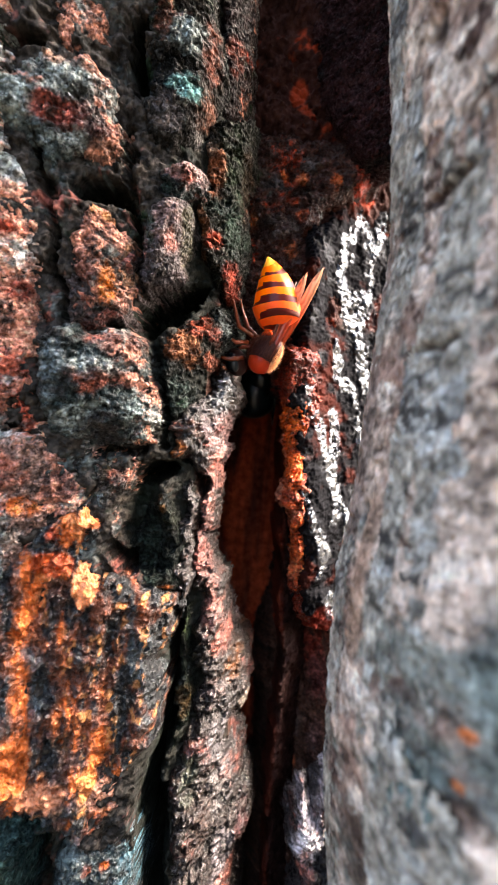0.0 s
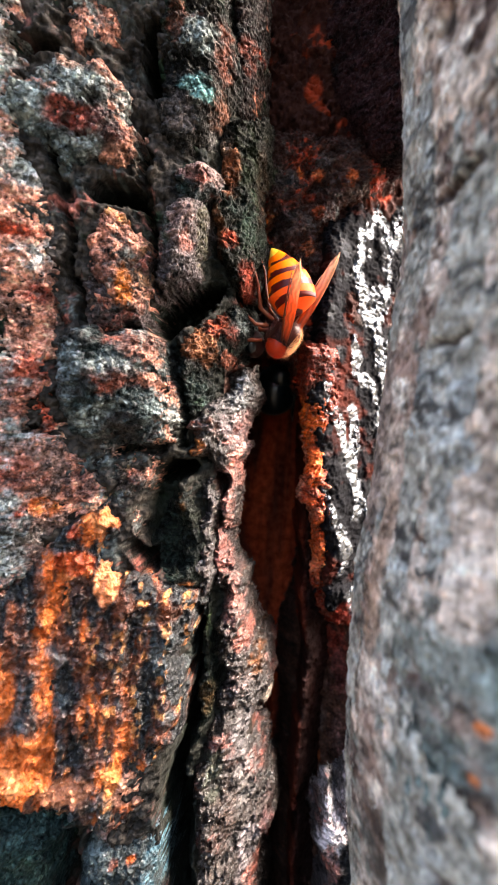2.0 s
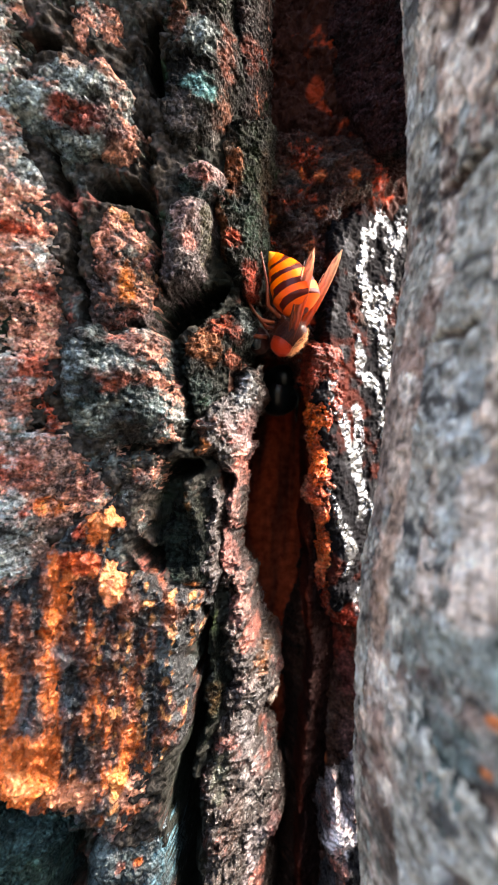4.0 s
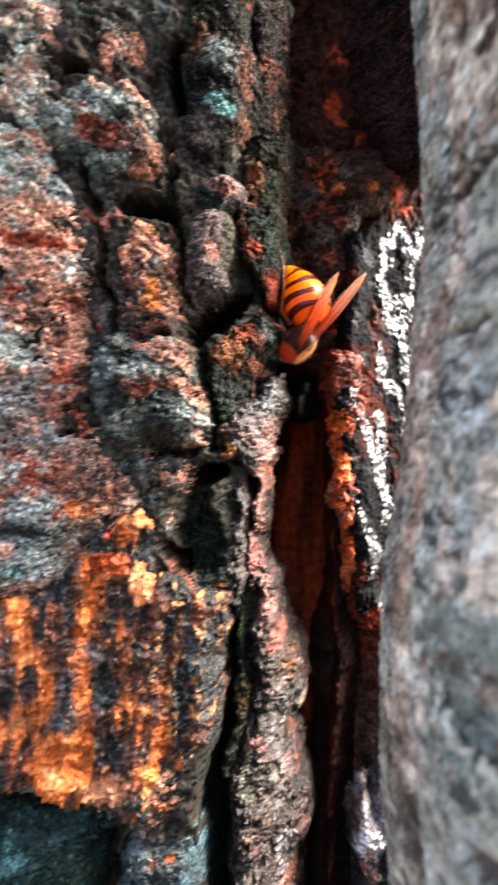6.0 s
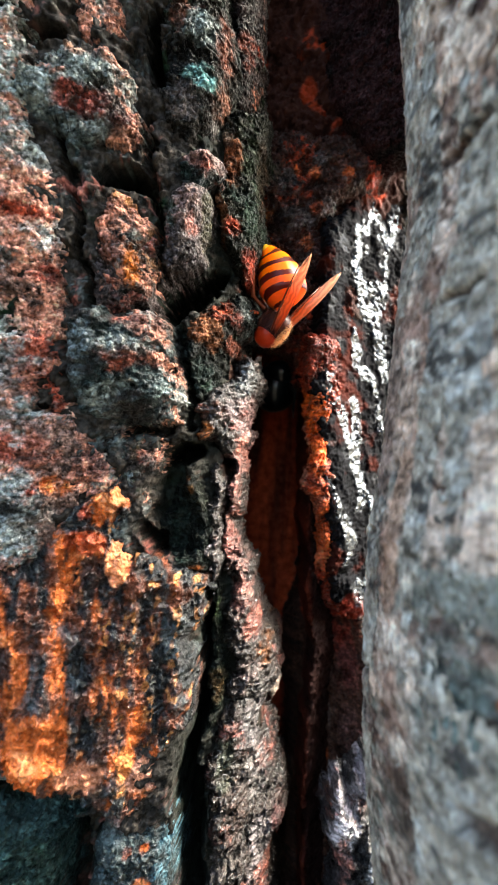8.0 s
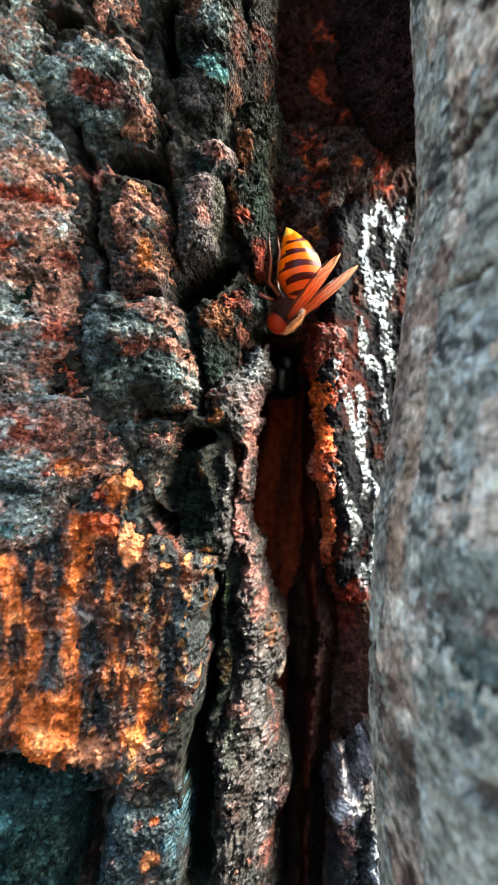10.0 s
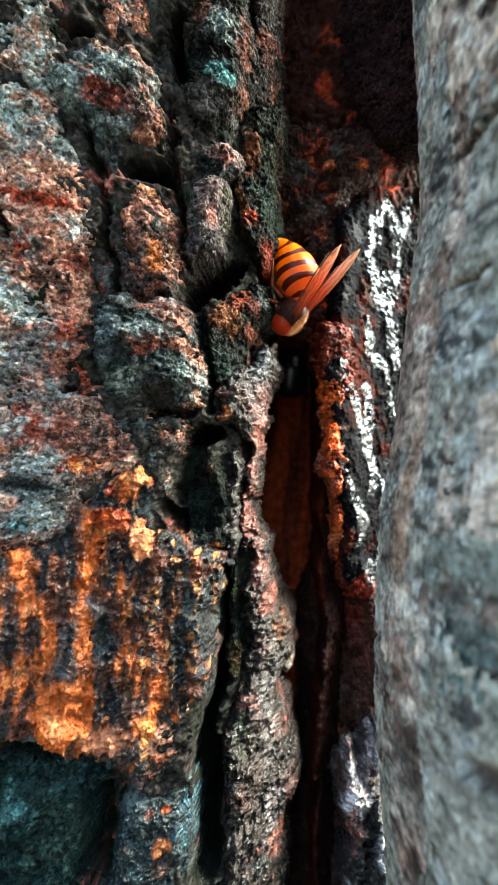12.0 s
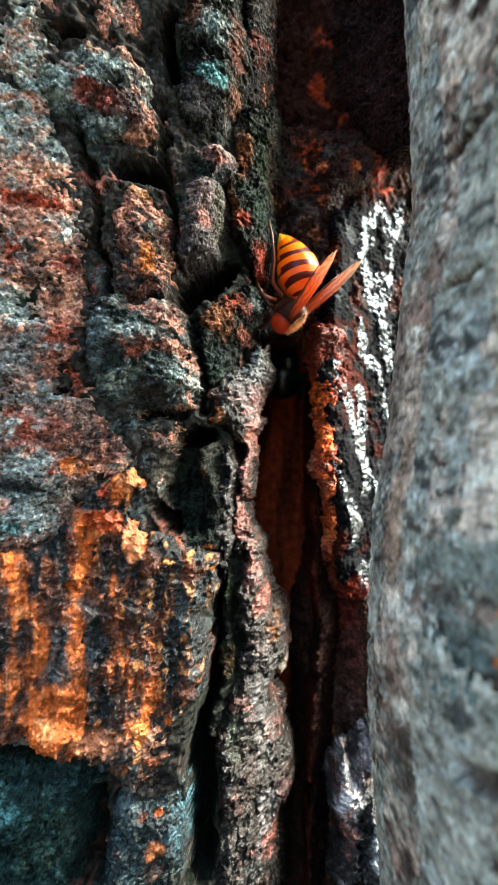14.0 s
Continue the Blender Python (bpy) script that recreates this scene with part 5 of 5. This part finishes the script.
                r = float(radius(s)) + 0.10 * w * (k < 5) - 0.02 * (k > 0) * (1 - w)
                zc = -(4.05 - float(radius(s))) * 0.78 if s > 3 else -(4.05 - float(radius(s))) * 0.25
                if s > 3:
                    zc += (1 - ease(np.array(s), 3.0, 5.0)) * (4.05 - float(radius(s))) * 0.5
                row.append(bm.verts.new(Vector((r * 0.98 * math.cos(ang), -s, zc + r * 0.93 * math.sin(ang))) * MM))
            rows.append(row)
        for i in range(rings):
            for j in range(segs):
                f = bm.faces.new((rows[i][j], rows[i + 1][j], rows[i + 1][(j + 1) % segs], rows[i][(j + 1) % segs]))
                ang = 2 * math.pi * (j + 0.5) / segs
                belly = math.sin(ang) < -0.55
                edge = dark_share[k] + 0.07 * math.sin(2 * ang + k) - (0.25 if belly else 0)
                f.material_index = 1 if (i + 0.5) / rings < edge else 0
        base = SCARLET if k < 2 else TIP if k == 5 else YELLOW
        part("tergite", bm, [base, MAROON], abdomen, "amber ring with a maroon band" if 0 < k < 5 else ("orange-red first ring" if k == 0 else "bright yellow tip"))
    # wings, folded lengthwise, amber and clear
    m, nodes, links, bsdf = material("wing_membrane")
    tc = nodes.new("ShaderNodeTexCoord")
    vein = nodes.new("ShaderNodeTexWave")
    vein.inputs["Scale"].default_value, vein.inputs["Distortion"].default_value, vein.inputs["Detail"].default_value = 420, 9.0, 5
    vein.bands_direction = "Z"
    links.new(tc.outputs["Object"], vein.inputs["Vector"])
    sep = nodes.new("ShaderNodeSeparateXYZ")
    links.new(tc.outputs["Object"], sep.inputs[0])
    along = nodes.new("ShaderNodeMapRange")
    along.inputs[1].default_value, along.inputs[2].default_value = 0.0, -0.0145
    links.new(sep.outputs["Y"], along.inputs[0])
    ramp = nodes.new("ShaderNodeValToRGB")
    ramp.color_ramp.elements[0].color, ramp.color_ramp.elements[1].color = (0.09, 0.008, 0.004, 1), (0.98, 0.56, 0.34, 1)
    ramp.color_ramp.elements.new(0.5).color = (0.62, 0.10, 0.02, 1)
    links.new(along.outputs[0], ramp.inputs[0])
    ribs = nodes.new("ShaderNodeMapRange")
    ribs.inputs[3].default_value, ribs.inputs[4].default_value = 0.6, 1.05
    links.new(vein.outputs["Fac"], ribs.inputs[0])
    mul = nodes.new("ShaderNodeVectorMath")
    mul.operation = "SCALE"
    links.new(ramp.outputs[0], mul.inputs[0])
    links.new(ribs.outputs[0], mul.inputs["Scale"])
    links.new(mul.outputs[0], bsdf.inputs["Base Color"])
    bsdf.inputs["Roughness"].default_value, bsdf.inputs["Alpha"].default_value = 0.28, 0.8
    bsdf.inputs["Coat Weight"].default_value = 0.25
    glow = nodes.new("ShaderNodeBsdfTranslucent")
    links.new(mul.outputs[0], glow.inputs["Color"])
    both = nodes.new("ShaderNodeMixShader")
    both.inputs[0].default_value = 0.45
    links.new(bsdf.outputs[0], both.inputs[1])
    links.new(glow.outputs[0], both.inputs[2])
    links.new(both.outputs[0], nodes["Material Output"].inputs["Surface"])
    wings = []
    for side, long in ((1, 14.8), (-1, 17.2)):
        bm = bmesh.new()
        rows = []
        n, c = 26, 9
        for i in range(n + 1):
            u = i / n
            wide = 0.36 + 0.52 * math.sin(math.pi * min(1, u * 1.02)) ** 0.7 * (0.55 + 0.5 * u)
            if u > 0.86:
                wide *= 1 - ((u - 0.86) / 0.14) ** 2 * 0.55
            row = []
            for j in range(c):
                v = j / (c - 1) * 2 - 1
                fold = 0.42 * abs(v) ** 1.5 + 0.07 * math.sin(9 * v + 5 * u)
                row.append(bm.verts.new(Vector((side * (0.3 + fold * wide * 0.9 + 1.2 * u), -long * u + 0.9 * abs(v) * u + (0.0, 1.7, 0.5, 2.3, 0.9, 0.0, 1.4, 0.4, -0.6)[j] * u ** 5, v * wide + 0.25 * math.sin(3 * u))) * MM))
            rows.append(row)
        for i in range(n):
            for j in range(c - 1):
                bm.faces.new((rows[i][j], rows[i + 1][j], rows[i + 1][j + 1], rows[i][j + 1]))
        w = part("wing", bm, m, hornet, "folded amber wing")
        sol = w.modifiers.new("thickness", "SOLIDIFY")
        sol.thickness = 0.00006
        wings.append(w)
        bm = tube(bmesh.new(), [(side * 0.45, 0.2, -0.4), (side * 1.0, -4.6, -0.72), (side * 1.4, -9.2, -0.82), (side * 1.6, -12.4, -0.75)], [0.22, 0.16, 0.12, 0.06])
        part("wing_vein", bm, LEGBROWN, w)
    # six legs
    def leg(pts, label=""):
        bm = tube(bmesh.new(), pts, [0.34, 0.36, 0.22, 0.18, 0.12, 0.07][:len(pts)], 10)
        part("leg", bm, LEGBROWN, hornet, label)
    leg([(1.9, -1.0, -2.0), (3.0, -1.2, -4.4), (3.0, -4.0, -6.8), (2.2, -6.8, -10.2), (1.6, -8.2, -12.4), (1.2, -8.8, -14.0)], "long amber hind leg")
    leg([(-1.9, -1.6, -2.0), (-3.4, -2.4, -4.2), (-4.0, -4.6, -6.5), (-3.2, -7.2, -8.6), (-2.8, -8.6, -10.4)])
    leg([(2.0, 0.2, -2.2), (3.4, 1.2, -3.6), (3.1, 0.8, -5.6), (2.4, -0.4, -8.2), (2.0, -0.9, -9.4)], "thin brown middle leg")
    leg([(-2.0, 0.2, -2.2), (-3.8, 1.0, -3.8), (-3.4, 0.4, -6.2), (-3.0, -0.4, -8.8)])
    leg([(1.6, 2.6, -1.8), (2.9, 3.8, -3.2), (2.4, 4.4, -5.4), (1.8, 4.0, -7.2)])
    leg([(-1.6, 2.6, -1.8), (-3.2, 4.0, -3.2), (-2.8, 4.6, -5.6)])
    return abdomen, wings


abdomen, wings = build_hornet()


def build_dark_insect():
    """A second, blue-black insect sitting in the hollow."""
    bee = tagged(new("beetle"), "glossy blue-black insect sitting deep inside the dark hollow", "insect")
    bee.matrix_basis = pose(0.0045, 0.0520, Z0 + 0.0081, 12, 8, 0)
    bm = egg(bmesh.new(), (0, 0, 0), (4.6, 4.4, 4.8), 18, 28)
    part("body", bm, BLUEBLACK, bee)
    bm = egg(bmesh.new(), (0.6, -2.2, 3.6), (3.0, 2.2, 2.4), 14, 22)
    part("head", bm, BLUEBLACK, bee)
    for s in (-1, 1):
        bm = tube(bmesh.new(), [(s * 1.2, -3.6, 4.6), (s * 2.6, -4.8, 5.2), (s * 3.4, -5.0, 2.6), (s * 2.6, -5.0, 0.4)], [0.2, 0.16, 0.14, 0.1])
        part("antenna", bm, BLUEBLACK, bee)
        bm = tube(bmesh.new(), [(s * 2.4, -2.0, 1.5), (s * 4.2, -3.2, 0.5), (s * 4.4, -2.0, -3.0), (s * 4.8, 0.5, -5.2)], [0.4, 0.35, 0.3, 0.15])
        part("leg", bm, BLUEBLACK, bee)


build_dark_insect()

HY = 19.0  # how deep the hornet sits, mm


def body_pose(x, z, turn, lean):
    """Thorax centre in mm, the way it faces in the upright plane, and how far its back leans to the open side, in degrees."""
    f = Vector((math.cos(radians(turn)), 0, math.sin(radians(turn))))
    u = Vector((-f.z, 0, f.x))
    r = f.cross(u)
    basis = Matrix((r, f, u)).transposed().to_4x4()
    return Matrix.Translation((x * MM, HY * MM, z * MM + Z0)) @ basis @ pose(0, 0, 0, 0, lean, 0)


# seconds, thorax x, z, facing, abdomen bend, abdomen twist, near wing, far wing, how far each wing swings out
MOVES = [
    (0, 5.30, 13.91, -113.6, 17.0, 8, 8.6, -0.9, -5, -5),
    (0.5, 4.72, 14.59, -116.1, 17.0, 20, 15.5, 1.8, 18, -5),
    (1, 5.76, 16.01, -113.9, 27.0, 20, 20.7, 5.7, 9, -5),
    (1.5, 5.95, 16.58, -122.1, 41.5, 20, 25.9, 8.1, 42, 9),
    (2, 5.37, 15.90, -121.4, 38.4, 20, 22.7, 6.6, 36, -5),
    (2.5, 3.79, 16.41, -125.0, 51.2, 40, 9.8, -0.3, 33, -5),
    (3, 5.74, 16.62, -123.5, 54.6, 35, 34.1, 12.8, 24, -5),
    (5.3, 5.15, 15.12, -131.1, 42.5, 20, 19.7, 5.1, -5, -5),
    (5.5, 4.69, 15.10, -132.4, 49.0, 20, 12.3, 4.0, 34, 33),
    (6, 3.68, 15.96, -134.9, 58.1, 45, 18.1, 8.8, 29, -5),
    (6.5, 5.22, 16.09, -124.3, 51.8, 40, 21.7, 8.8, 31, 13),
    (7, 3.71, 16.07, -127.1, 52.9, 42, 8.2, -0.5, 36, 21),
    (7.5, 3.30, 16.36, -126.9, 48.8, 40, 11.7, -0.3, 33, 22),
    (8, 3.35, 15.60, -128.3, 45.5, 38, 13.4, 0.5, 31, 14),
    (10.5, 4.10, 15.86, -132.6, 39.6, 5, 1.1, -0.3, 31, 11),
    (11, 4.06, 15.62, -133.0, 46.2, 20, 9.7, 3.5, 26, -5),
    (11.5, 3.54, 15.62, -130.9, 51.9, 28, 13.5, 2.3, 14, -5),
    (12, 3.51, 15.49, -130.0, 52.1, 32, 12.7, 2.3, 10, -5),
    (12.5, 3.91, 15.91, -128.6, 52.5, 34, 15.5, 5.0, 15, -5),
    (13, 3.55, 15.40, -136.7, 45.4, 20, 9.1, 5.8, 15, -5),
    (13.5, 4.14, 15.75, -132.3, 30.5, 5, -5.9, -6.4, 11, 9),
    (14, 4.56, 16.01, -132.8, 49.6, 20, 8.2, 0.7, 32, 5),
]


def motions():
    walk(hornet, [(t, body_pose(x, z, turn, 6)) for t, x, z, turn, *_ in MOVES])
    walk(abdomen, [(t, pose(0, -3.3 * MM, 0.1 * MM, bend) @ pose(0, 0, 0, 0, twist, 0)) for t, x, z, turn, bend, twist, *_ in MOVES])
    for w, side, k, out, share, drop in ((wings[0], 1, 6, 8, 0.8, -3), (wings[1], -1, 7, 9, 1.0, -1)):
        walk(w, [(row[0], pose(side * 1.2 * MM, 1.0 * MM, 1.6 * MM, row[k] * share + drop, 0, side * row[out])) for row in MOVES])


motions()
